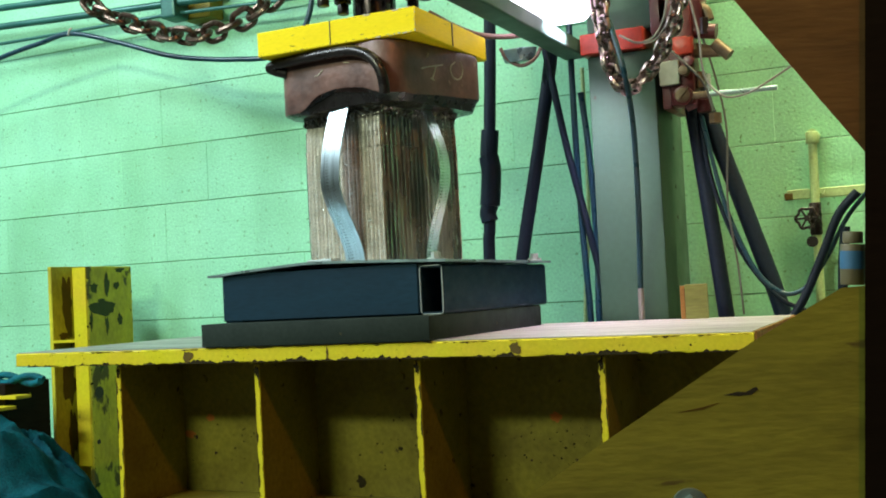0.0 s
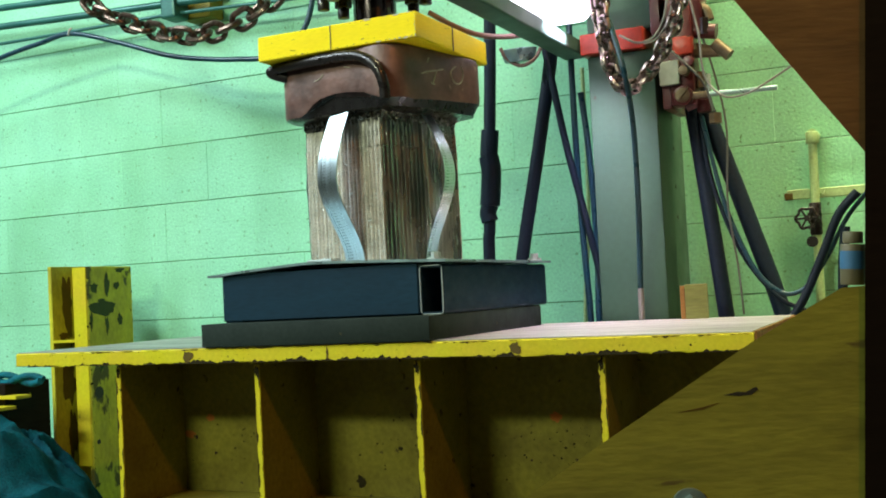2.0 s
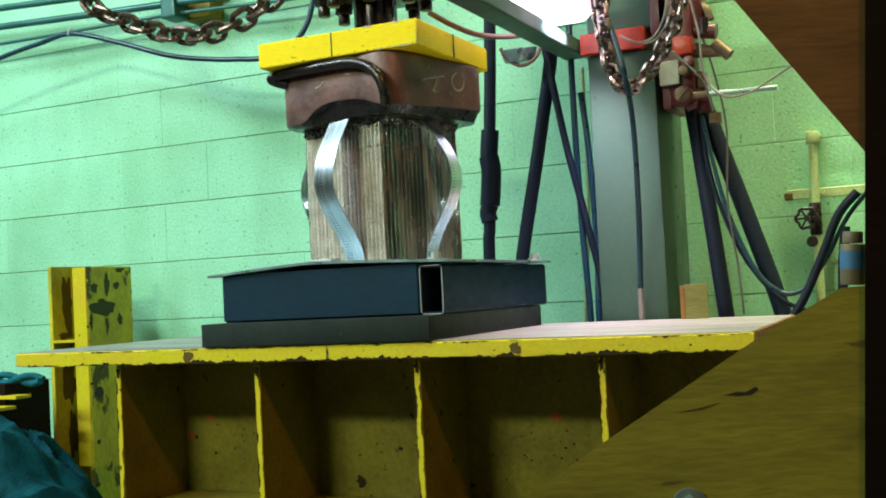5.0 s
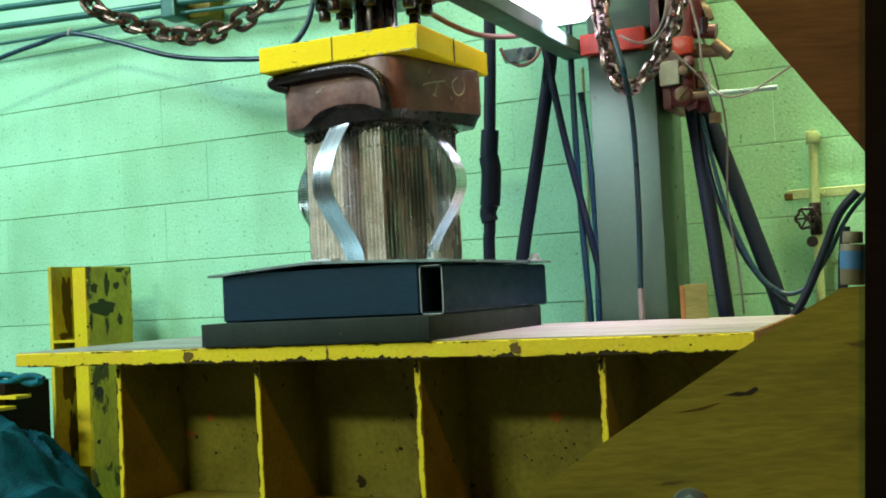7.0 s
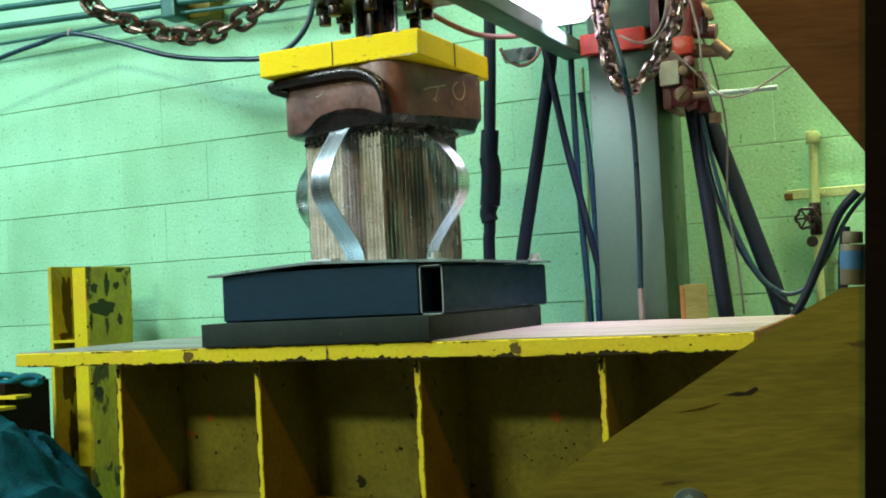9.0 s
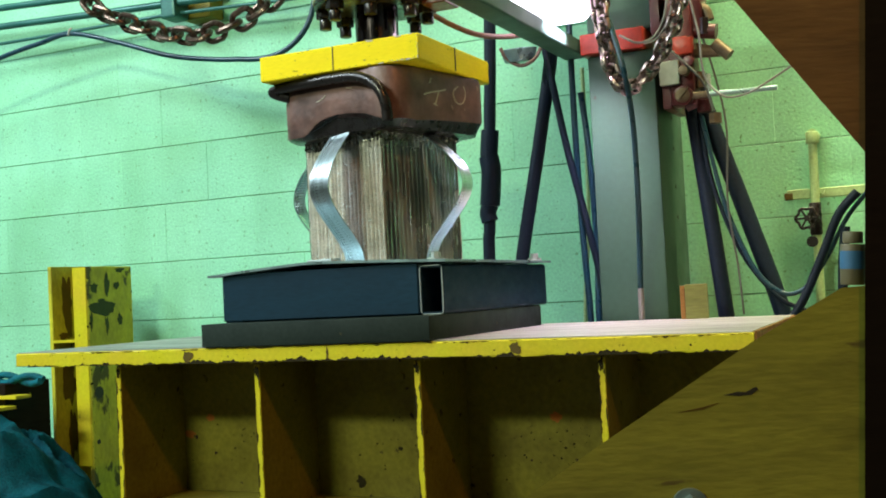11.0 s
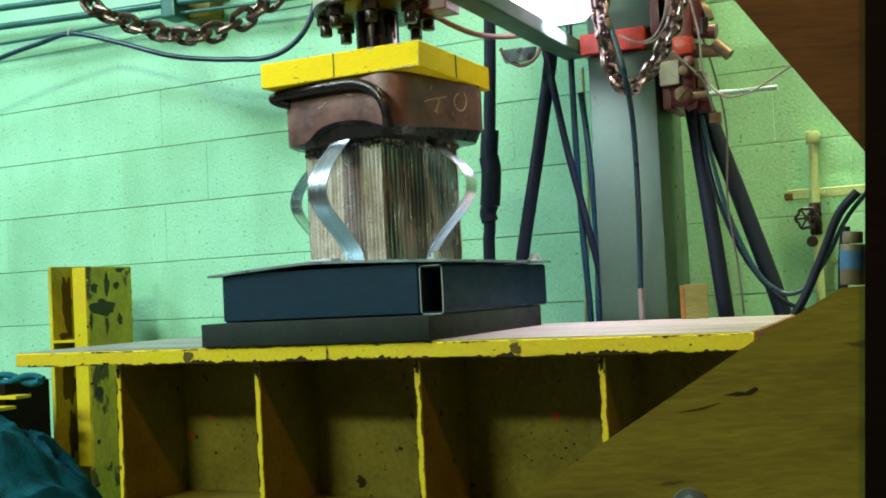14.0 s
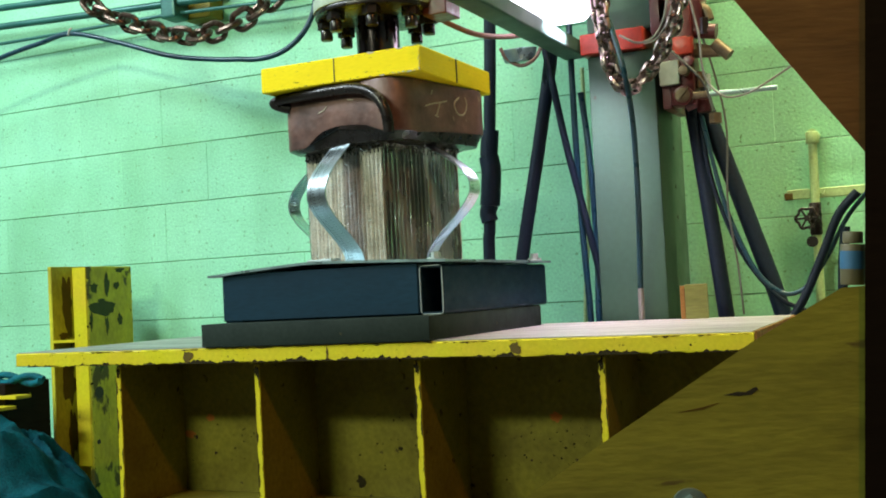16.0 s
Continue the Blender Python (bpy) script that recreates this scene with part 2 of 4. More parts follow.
wall_north = single("wall_north", box(-4, 6.5, 0.004, 0.25, FLOOR_Z, 3.6), MORTAR, "mint green painted concrete block wall", "wall", kind="structure")


# ---------------------------------------------------------------- bench beam
BENCH_TOP = 0.341
BX0, BX1, BY0, BY1 = 0.836, 2.579, -1.124, -0.40
bench = thing("beam_bench", "yellow painted welded steel beam bench with chipped edges", "workbench")


def rough_edge_plate(x0, x1, y0, y1, z0, z1, skew):
    """A thick flame-cut plate whose front edges waver a little."""
    rnd = random.Random(5)
    n = 90
    bm = bmesh.new()
    rows = []
    for i in range(n + 1):
        x = x0 + (x1 - x0) * i / n
        jf, jt = rnd.uniform(0, 0.0022), rnd.uniform(0, 0.0012)
        jb = rnd.uniform(0, 0.003)
        xb = x0 + (x1 + skew - x0) * i / n
        rows.append([bm.verts.new(v) for v in ((x, y0 + jb, z0 + jb), (x, y0, z0 + 0.004), (x, y0, z1 - 0.002 - jt), (x, y0 + 0.002 + jf, z1), (xb, y1, z1), (xb, y1, z0))])
    for a, b in zip(rows, rows[1:]):
        for k in range(6):
            bm.faces.new((a[k], a[(k + 1) % 6], b[(k + 1) % 6], b[k]))
    bm.faces.new(rows[0][::-1])
    bm.faces.new(rows[-1])
    return bm


top = part("top_flange", rough_edge_plate(BX0, BX1, BY0, BY1, BENCH_TOP - 0.0355, BENCH_TOP - 0.002, -0.03), YELLOW, bench, "thick flange with chipped yellow front edge")
part("worn_top", prism([(BX0 + 0.003, BY0 + 0.004), (BX1 - 0.003, BY0 + 0.004), (BX1 - 0.033, BY1 - 0.002), (BX0 + 0.003, BY1 - 0.002)], BENCH_TOP - 0.0015, BENCH_TOP), TOPSTEEL, bench, "bare worn steel upper surface with hose shadows in its streaks")
END_BROWN = mat("orange_brown_plate_end", (0.24, 0.105, 0.022), 0.7, spec=0.15, second=(0.12, 0.05, 0.015), scale=16, grain=90, bump=0.3)
part("end_face", prism([(BX1 + 0.0010, BY0 + 0.001), (BX1 + 0.0050, BY0 + 0.001), (BX1 - 0.0250, BY1 - 0.002), (BX1 - 0.0290, BY1 - 0.002)], BENCH_TOP - 0.0345, BENCH_TOP - 0.0005), END_BROWN, top, "orange-brown cut end of the flange")
WEB_Y = -0.874
BASE_Z = -0.022
part("web", box(BX0 + 0.275, BX1 - 0.02, WEB_Y, WEB_Y + 0.02, BASE_Z, BENCH_TOP - 0.037), YELLOW_SHADED, bench, "yellow web plate darkened for shade")
part("bottom_flange", box(BX0 + 0.25, BX1, BY0 + 0.01, BY1, BASE_Z - 0.03, BASE_Z - 0.0005, 0.003), YELLOW_SHADED, bench)
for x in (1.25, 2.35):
    part("foot", box(x - 0.12, x + 0.12, BY0 + 0.06, BY1 - 0.04, FLOOR_Z, BASE_Z - 0.0305, 0.004), YELLOW_SHADED, bench)
def flakes(seed, count, place, lo=0.002, hi=0.007):
    """Thin irregular bare patches, none over another, each at a place and in a plane that place() gives."""
    rnd = random.Random(seed)
    bm = bmesh.new()
    laid = []
    for _ in range(count):
        centre, u, v = place(rnd)
        r = lo + (hi - lo) * rnd.random() ** 2.2
        k = rnd.uniform(0.5, 1.5)
        n = 9
        shape = [(2 * math.pi * i / n, rnd.uniform(0.55, 1.2)) for i in range(n)]
        size = 1.2 * r * max(u.length * k, v.length)
        if any((centre - c).length < size + s for c, s in laid):
            continue
        laid.append((centre, size))
        bm.faces.new([bm.verts.new(centre + u * (r * k * math.cos(a) * f) + v * (r * math.sin(a) * f)) for a, f in shape])
    return bm


def blot(centre, u, v, ru, rv, seed, n=40):
    """One stain with a ragged outline."""
    bm = bmesh.new()
    vs = []
    for i in range(n):
        a = 2 * math.pi * i / n
        c, s = math.cos(a), math.sin(a)
        f = 1 + 0.55 * noise.noise((1.6 * c + seed, 1.6 * s, 3.1)) + 0.16 * noise.noise((4.5 * c + seed, 4.5 * s, 7.7))
        vs.append(bm.verts.new(centre + u * (ru * f * c) + v * (rv * f * s)))
    bm.faces.new(vs)
    return bm


def ragged_strip(origin, along, across, length, width, seed, bite=0.5):
    """A band of worn-off paint along an edge, with an uneven inner side and gaps."""
    rnd = random.Random(seed)
    bm = bmesh.new()
    n = int(length / 0.0035)
    prev = None
    for i in range(n + 1):
        s = length * i / n
        w = noise.noise((s * 28 + seed, 1.3, 0)) + 0.7 * noise.noise((s * 110 + seed, 4.1, 0)) + bite - 0.5
        w = width * max(0.0, w) * rnd.uniform(0.7, 1.2)
        p = origin + along * s
        pair = (bm.verts.new(p), bm.verts.new(p + across * (w + 0.0003)))
        if prev and (w > 0 or prev[2] > 0):
            bm.faces.new((prev[0], pair[0], pair[1], prev[1]))
        prev = (*pair, w)
    bmesh.ops.delete(bm, geom=[v for v in bm.verts if not v.link_faces], context="VERTS")
    return bm


UX, UY, UZ = Vector((1, 0, 0)), Vector((0, 1, 0)), Vector((0, 0, 1))
ZF0, ZF1 = BENCH_TOP - 0.0355, BENCH_TOP - 0.002
tagged(part("edge_wear", ragged_strip(Vector((BX0, BY0 - 0.0008, ZF0 + 0.0006)), UX, UZ, BX1 - BX0, 0.0100, 1.0, 0.76), BARE, top, "bare rusty wear along the lower edge"), kind="stuff")
tagged(part("edge_wear", ragged_strip(Vector((BX0, BY0 - 0.0006, ZF1 - 0.0012)), UX, -UZ, BX1 - BX0, 0.0045, 9.0, 0.45), BARE, top, "bare rusty wear along the upper edge"), kind="stuff")
tagged(part("scuffing", flakes(3, 46, lambda r: (Vector((r.uniform(BX0, BX1), BY0 - 0.0005, r.uniform(ZF0 + 0.006, ZF1 - 0.004))), UX, UZ), 0.0006, 0.0022), BARE, top), kind="stuff")
for k, (x, w) in enumerate(((1.352, 0.013), (2.133, 0.011), (1.713, 0.003))):
    part("dark_smear", blot(Vector((x, BY0 - 0.0009, (ZF0 + ZF1) / 2)), UX, UZ, w, 0.0115, 90 + 2.3 * k), SMEAR, top, "brown smear across the edge")
for i, sx in enumerate((1.128, 1.516, 1.906, 2.293)):
    # one paint on each rib: shade-dark body, lit-yellow front edge strip
    st = part("stiffener", box(sx - 0.0065, sx + 0.0065, BY0 + 0.030, WEB_Y - 0.0005, BASE_Z, BENCH_TOP - 0.038), YELLOW_SHADED, bench, "upright rib plate darkened for shade, with a lit yellow edge")
    part("edge_strip", box(sx - 0.0068, sx + 0.0068, BY0 + 0.026, BY0 + 0.0298, BASE_Z, BENCH_TOP - 0.042, 0.001, 1), YELLOW, st)
    for k, side in enumerate((-1, 1)):
        tagged(part("edge_wear", ragged_strip(Vector((sx + side * 0.0066, BY0 + 0.0253, BASE_Z)), UZ, UX * -side, 0.315, 0.0055, 11 + 3 * i + 31 * k, 0.58), BARE, st), kind="stuff")
    # dark blot for the flange's shadow on the top of the rib edge
    part("grime", blot(Vector((sx, BY0 + 0.0252, BENCH_TOP - 0.054)), UX, UZ, 0.0045, 0.012, 33 + 1.7 * i), BARE, st)
    part("weld", tube([(sx + 0.009, BY0 + 0.04, BENCH_TOP - 0.039), (sx + 0.009, WEB_Y - 0.002, BENCH_TOP - 0.039)], 0.005, 6), YELLOW_SHADED, bench)
tagged(part("web_spotting", flakes(50, 160, lambda r: (Vector((r.choice((1.36, 1.75, 2.10)) + r.gauss(0, 0.07), WEB_Y - 0.0006, 0.10 + r.gauss(0, 0.04))), UX, UZ), 0.0006, 0.003), BARE, bench), kind="stuff")
tagged(part("web_spotting", flakes(51, 14, lambda r: (Vector((r.uniform(1.2, 2.4), WEB_Y - 0.0006, 0.05 + abs(r.gauss(0, 0.03)))), UX, UZ), 0.002, 0.008), BARE, bench), kind="stuff")
# spots of orange light, laid on the web as flat coloured blots
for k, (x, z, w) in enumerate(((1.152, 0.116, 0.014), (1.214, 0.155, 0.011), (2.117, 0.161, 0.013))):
    part("rust_spot", blot(Vector((x, WEB_Y - 0.0008, z)), UX, UZ, w, w * 0.7, 60 + 3.1 * k), ORANGE_LIGHT, bench, "orange light spot painted on the web")
for k, (x, z, w) in enumerate(((1.635, 0.012, 0.012), (2.147, 0.010, 0.009))):
    part("scorch", blot(Vector((x, WEB_Y - 0.0008, z)), UX, UZ, w, w, 80 + 3.1 * k), BARE, bench)
# bolts in the web
for bx, bz in ((1.20, 0.25), (1.75, 0.25)):
    part("bolt_head", rod((bx, WEB_Y - 0.008, bz), (bx, WEB_Y + 0.001, bz), 0.011, 0.012, 6), YELLOW_SHADED, bench)
part("rear_web", box(BX0 + 0.30, BX1 - 0.02, BY1 - 0.12, BY1 - 0.10, BASE_Z, BENCH_TOP - 0.037), YELLOW_SHADED, bench)

# ---------------------------------------------------------------- slab, tube frame, sheet
single("steel_slab", box(1.397, 1.955, -1.130, -0.50, BENCH_TOP + 0.0005, 0.391, 0.002), SLAB, "dark grey thick steel slab lying on the bench", "steel slab", smooth=True)

FX0, FX1, FY0, FY1, FZ0, FZ1 = 1.409, 1.957, -1.060, -0.46, 0.3915, 0.493
frame_thing = thing("tube_frame", "blue-black welded rectangular steel tube frame on the slab", "frame")


def hollow(w, h, wall, length):
    """A rectangular tube along +y, open at both ends, rounded corners."""
    def ring(w, h, r):
        pts = []
        for cx, cz, a0 in ((w / 2 - r, h / 2 - r, 0), (-w / 2 + r, h / 2 - r, 90), (-w / 2 + r, -h / 2 + r, 180), (w / 2 - r, -h / 2 + r, 270)):
            for k in range(4):
                a = radians(a0 + 30 * k)
                pts.append((cx + r * math.cos(a), cz + r * math.sin(a)))
        return pts
    o, i = ring(w, h, 0.008), ring(w - 2 * wall, h - 2 * wall, 0.004)
    bm = bmesh.new()
    vs = [[bm.verts.new((x, y, z)) for x, z in rg] for rg, y in ((o, 0), (o, length), (i, length), (i, 0))]
    for a, b in zip(vs, vs[1:] + vs[:1]):
        for k in range(16):
            bm.faces.new((a[k], a[(k + 1) % 16], b[(k + 1) % 16], b[k]))
    return bm


FH = FZ1 - FZ0
FZC = (FZ0 + FZ1) / 2
b = hollow(0.054, FH, 0.0048, FY1 - FY0)
bmesh.ops.translate(b, verts=b.verts, vec=(FX1 - 0.027, FY0, FZC))
part("side_tube", b, TUBE, frame_thing, smooth=True)
b = hollow(0.0515, FH - 0.001, 0.0015, 0.004)
bmesh.ops.translate(b, verts=b.verts, vec=(FX1 - 0.027, FY0 - 0.0025, FZC))
part("cut_end", b, CUT, frame_thing, "bright saw-cut tube end")
b = hollow(0.054, FH, 0.0048, FY1 - FY0)
bmesh.ops.translate(b, verts=b.verts, vec=(FX0 + 0.027, FY0, FZC))
part("side_tube", b, TUBE, frame_thing, smooth=True)
for y in (FY0 + 0.027, FY1 - 0.027):
    b = hollow(0.054, FH, 0.0048, FX1 - FX0 - 0.109)
    bmesh.ops.transform(b, matrix=Matrix.Translation((FX1 - 0.0545, y, FZC)) @ Matrix.Rotation(radians(90), 4, "Z"), verts=b.verts)
    part("cross_tube", b, TUBE, frame_thing, smooth=True)
# end plate that closes the far-side tube at the front
part("front_skin", box(FX0, FX1 - 0.0575, FY0 - 0.003, FY0 - 0.0005, FZ0 + 0.003, FZ1 + 0.005, 0.001, 1), TUBE, frame_thing)


def domed_sheet(x0, x1, y0, y1, z, rise, thick, n=26):
    bm = bmesh.new()
    def h(u):
        return rise * (min(1, max(0, (u - 0.03) / 0.40)) ** 0.8) * (1 - 0.75 * max(0, (u - 0.45) / 0.55) ** 1.3)
    lo, hi = [], []
    for i in range(n + 1):
        u = i / n
        x = x0 + (x1 - x0) * u
        row = [[bm.verts.new((x, y, z + h(u) * (1 - 0.5 * v) + dz)) for v, y in ((0, y0), (0.5, (y0 + y1) / 2), (1, y1))] for dz in (0, thick)]
        lo.append(row[0]); hi.append(row[1])
    for i in range(n):
        for k in range(2):
            bm.faces.new((lo[i][k], lo[i][k + 1], lo[i + 1][k + 1], lo[i + 1][k]))
            bm.faces.new((hi[i][k], hi[i + 1][k], hi[i + 1][k + 1], hi[i][k + 1]))
        bm.faces.new((lo[i][0], lo[i + 1][0], hi[i + 1][0], hi[i][0]))
        bm.faces.new((lo[i][2], hi[i][2], hi[i + 1][2], lo[i + 1][2]))
    for i in (0, n):
        for k in range(2):
            bm.faces.new((lo[i][k], lo[i][k + 1], hi[i][k + 1], hi[i][k]))
    return bm


sheet = single("base_sheet", domed_sheet(1.375, 1.970, FY0 - 0.012, FY1 + 0.01, FZ1 + 0.0005, 0.016, 0.0055), PLATE, "grey galvanised steel sheet bowed upward on the tube frame", "steel sheet", smooth=True)
for bx, by in ((1.945, -0.50), (1.936, -1.045)):
    nut = thing("hex_bolt", "small bright hex bolt in the sheet corner", "bolt", "bolts of the sheet")
    part("washer", rod((bx, by, 0.499), (bx, by, 0.5085), 0.017, seg=20), CUT, nut)
    part("bolt_head", rod((bx, by, 0.5085), (bx, by, 0.520), 0.010, seg=6), CUT, nut)

# ---------------------------------------------------------------- the crushed core
PX, PY = 1.689, -0.80
TURN = -16.6
DROP = 0.0830
CORE_Z0, CORE_Z1 = 0.512, 0.857
SIDE = 0.254
core = thing("honeycomb_core", "square ribbed aluminium honeycomb block being crushed from above", "test block", at=(PX, PY, 0), rz=TURN)


def ribbed_outline(half, ribs, depth, seed, per=8):
    """A square outline whose four faces are evenly corrugated."""
    rnd = random.Random(seed)
    pts = []
    for k in range(4):
        a = radians(90 * k)
        c, s = math.cos(a), math.sin(a)
        deep = [depth * rnd.uniform(0.75, 1.15) for _ in range(ribs + 1)]
        for i in range(ribs * per):
            u = -half + 2 * half * i / (ribs * per)
            w = half - deep[i // per] * (0.5 + 0.5 * math.cos(2 * math.pi * i / per))
            if i == 0:
                w = half - depth * 0.5
            pts.append((c * u + s * w, s * u - c * w))
    return pts


def ribbed_block(z0, z1, seed, levels=14, half=SIDE / 2, wob=0.0004):
    """Corrugated walls; two faces are torn cell edges, the two others smooth foil."""
    rnd = random.Random(seed)
    base = ribbed_outline(half, 20, 0.0052, 3)
    n = len(base)
    bm = bmesh.new()
    rings = []
    drift = [0.0] * (n // 4)
    for lv in range(levels + 1):
        z = z0 + (z1 - z0) * lv / levels
        drift = [d * 0.7 + rnd.uniform(-wob, wob) for d in drift]
        rings.append([bm.verts.new((x * (1 + drift[i // 4] / half), y * (1 + drift[i // 4] / half), z)) for i, (x, y) in enumerate(base)])
    for a, b in zip(rings, rings[1:]):
        for i in range(n):
            f = bm.faces.new((a[i], a[(i + 1) % n], b[(i + 1) % n], b[i]))
            f.material_index = (4 * i // n) % 2
    bm.faces.new(rings[0][::-1])
    bm.faces.new(rings[-1])
    return bm


def core_part(name, bm, label=""):
    ob = part(name, bm, FOIL_CUT, core, label, smooth=True)
    ob.data.materials.append(FOIL)
    return ob


SPLIT = CORE_Z1 - DROP - 0.006
core_part("ribbed_body", ribbed_block(CORE_Z0 - 0.006, SPLIT, 1), "upright ribbed foil walls")


def burrs(seed, count, z0, z1):
    """Torn foil crumbs that stand off the cut faces."""
    rnd = random.Random(seed)
    bm = bmesh.new()
    for _ in range(count):
        c = Vector((rnd.uniform(-0.124, 0.124), -SIDE / 2 - rnd.uniform(0, 0.0012), rnd.uniform(z0, z1)))
        r = rnd.uniform(0.0012, 0.0034)
        vs = [bm.verts.new(c + Vector((rnd.uniform(-r, r), rnd.uniform(-0.0025, 0.0012), rnd.uniform(-r, r)))) for _ in range(4)]
        for f in ((0, 1, 2), (0, 2, 3), (0, 3, 1), (1, 3, 2)):
            bm.faces.new([vs[k] for k in f])
    return bm


tagged(part("torn_crumbs", burrs(8, 700, CORE_Z0 + 0.004, SPLIT), CUT, core, "small bright torn foil crumbs"), kind="stuff")
SLICES = 8
SL = (CORE_Z1 - SPLIT) / SLICES
slices = []
for i in range(SLICES):
    # each slice sinks as soon as the head has reached it
    s = core_part("core_layer", ribbed_block(0, SL + 0.001, 20 + i, 2, SIDE / 2 - 0.0003 * (i + 1), 0.0006))
    slices.append((s, SPLIT + SL * i))


def crumple(seed, r0, r1, z0, z1, n=150, rings=5):
    """A frayed skirt of folded foil."""
    rnd = random.Random(seed)
    base = ribbed_outline(1.0, n // 4, 0.02, seed, 4)
    bm = bmesh.new()
    rows = []
    for k in range(rings):
        f = k / (rings - 1)
        r = r0 + (r1 - r0) * f
        rows.append([bm.verts.new((x * (r + rnd.uniform(-0.004, 0.004)), y * (r + rnd.uniform(-0.004, 0.004)), z0 + (z1 - z0) * f + rnd.uniform(-0.004, 0.004))) for x, y in base])
    m = len(base)
    for a, b in zip(rows, rows[1:]):
        for i in range(m):
            bm.faces.new((a[i], a[(i + 1) % m], b[(i + 1) % m], b[i]))
    return bm


fray = part("crushed_rim", crumple(4, SIDE / 2 - 0.002, SIDE / 2 + 0.003, CORE_Z1 - 0.022, CORE_Z1 + 0.004, 120), CRUSH, core, "crumpled shiny foil rim")

# ---------------------------------------------------------------- steel straps that bow out
STRAP_W, STRAP_T, STRAP_N = 0.061, 0.0022, 56


def level(rows, t):
    """A value between timed rows, evenly."""
    for (t0, a), (t1, b) in zip(rows, rows[1:]):
        if t <= t1:
            return a + (b - a) * (t - t0) / (t1 - t0)
    return rows[-1][1]


def bow(gap, crest, reach, top, n=120):
    """Points (out, up) of a buckled strip: an S-shaped lower leg up to the crest, a straighter upper leg back in to its clamped end."""
    pts = []
    for i in range(n + 1):
        z = gap * i / n
        if z <= crest:
            v = z / crest
            out = reach * v * v * (3 - 2 * v)
        else:
            v = (gap - z) / (gap - crest)
            out = top + (reach - top) * math.sin(math.pi / 2 * max(v, 0.0)) ** 1.08
        pts.append((out, z))
    return pts


def strip_points(pts, length):
    """Even steps along the free bow and on, straight up, beyond its upper end."""
    step, out, run, want = length / STRAP_N, [pts[0]], 0.0, 1
    for p, q in zip(pts, [*pts[1:], (pts[-1][0], pts[-1][1] + 0.3)]):
        d = math.dist(p, q)
        while want <= STRAP_N and run + d >= step * want:
            f = (step * want - run) / d
            out.append((p[0] + (q[0] - p[0]) * f, p[1] + (q[1] - p[1]) * f))
            want += 1
        run += d
    return out


def strap(face_turn, shift, width, length, reach, crest, top, label):
    """A strap on one face of the core; its strips carry on from one to the next."""
    th = thing("steel_strap", label, "steel strap", "straps round the core", at=(PX, PY, 0), rz=TURN + face_turn)
    seglen = length / STRAP_N
    strips = []
    me = finish(box(-width / 2, width / 2, -STRAP_T / 2, STRAP_T / 2, -seglen / 2 - 0.0007, seglen / 2 + 0.0007), STRAP, name="strip")
    for i in range(STRAP_N):
        ob = new("strip", me)
        ob.parent = th
        strips.append(ob)
    part("foot", box(shift - width / 2, shift + width / 2, -SIDE / 2 - 0.03, -SIDE / 2 - 0.002, CORE_Z0 - 0.004, CORE_Z0 - 0.001), STRAP, th)
    return strips, shift, length, reach, crest, top


SIDE_REACH = [(0, 0.054), (3, 0.076), (7, 0.102), (12.5, 0.125), (16, 0.140)]
SIDE_CREST = [(0, 0.712), (3, 0.700), (7, 0.684), (12.5, 0.676), (16, 0.667)]
STRAPS = [strap(0, 0.030, STRAP_W, 0.3900, [(0, 0.066), (3, 0.079), (7, 0.091), (12.5, 0.103), (16, 0.109)],
                [(0, 0.697), (3, 0.697), (7, 0.688), (12.5, 0.675), (16, 0.662)], 0.029, "bright thin steel strap bowed out from the core"),
          strap(90, 0.016, 0.034, 0.3950, SIDE_REACH, SIDE_CREST, 0.004, "bright thin steel strap bending outward beside the core"),
          strap(-90, 0.048, 0.036, 0.3950, SIDE_REACH, SIDE_CREST, 0.004, "thin steel strap bulging behind the core")]
clip_tab = part("clip_tab", prism([(-0.112, -0.150), (-0.030, -0.150), (-0.018, -0.130), (-0.112, -0.130)], CORE_Z0 - 0.002, CORE_Z0 + 0.013, 0.001), CUT, core, "bright flat tab at the foot of the core")

# ---------------------------------------------------------------- press head
block = thing("die_block", "rust-brown rounded steel die block under the yellow plate", "die block", at=(PX, PY, 0))


def round_square(half, r, n=7):
    pts = []
    for cx, cy, a0 in ((half - r, half - r, 0), (-half + r, half - r, 90), (-half + r, -half + r, 180), (half - r, -half + r, 270)):
        for k in range(n):
            a = radians(a0 + 90 * k / (n - 1))
            pts.append((cx + r * math.cos(a), cy + r * math.sin(a)))
    return pts


BLOCK_Z0, BLOCK_Z1 = 0.856, 0.9905
BLOCK_TURN = -12
bt = Matrix.Rotation(radians(BLOCK_TURN), 4, "Z")


def between(rows, v):
    """A value from rows of (position, value), clamped at both ends."""
    if v <= rows[0][0]:
        return rows[0][1]
    return level([(a, b) for a, b in rows], v)


FRONT_ARCH = [(-0.085, 0.004), (-0.066, 0.012), (-0.045, 0.028), (-0.02, 0.037), (0.02, 0.042), (0.06, 0.040), (0.105, 0.034), (0.155, 0.015)]
SIDE_ARCH = [(-0.15, 0.008), (-0.1, 0.014), (-0.05, 0.019), (0.05, 0.024), (0.15, 0.027)]


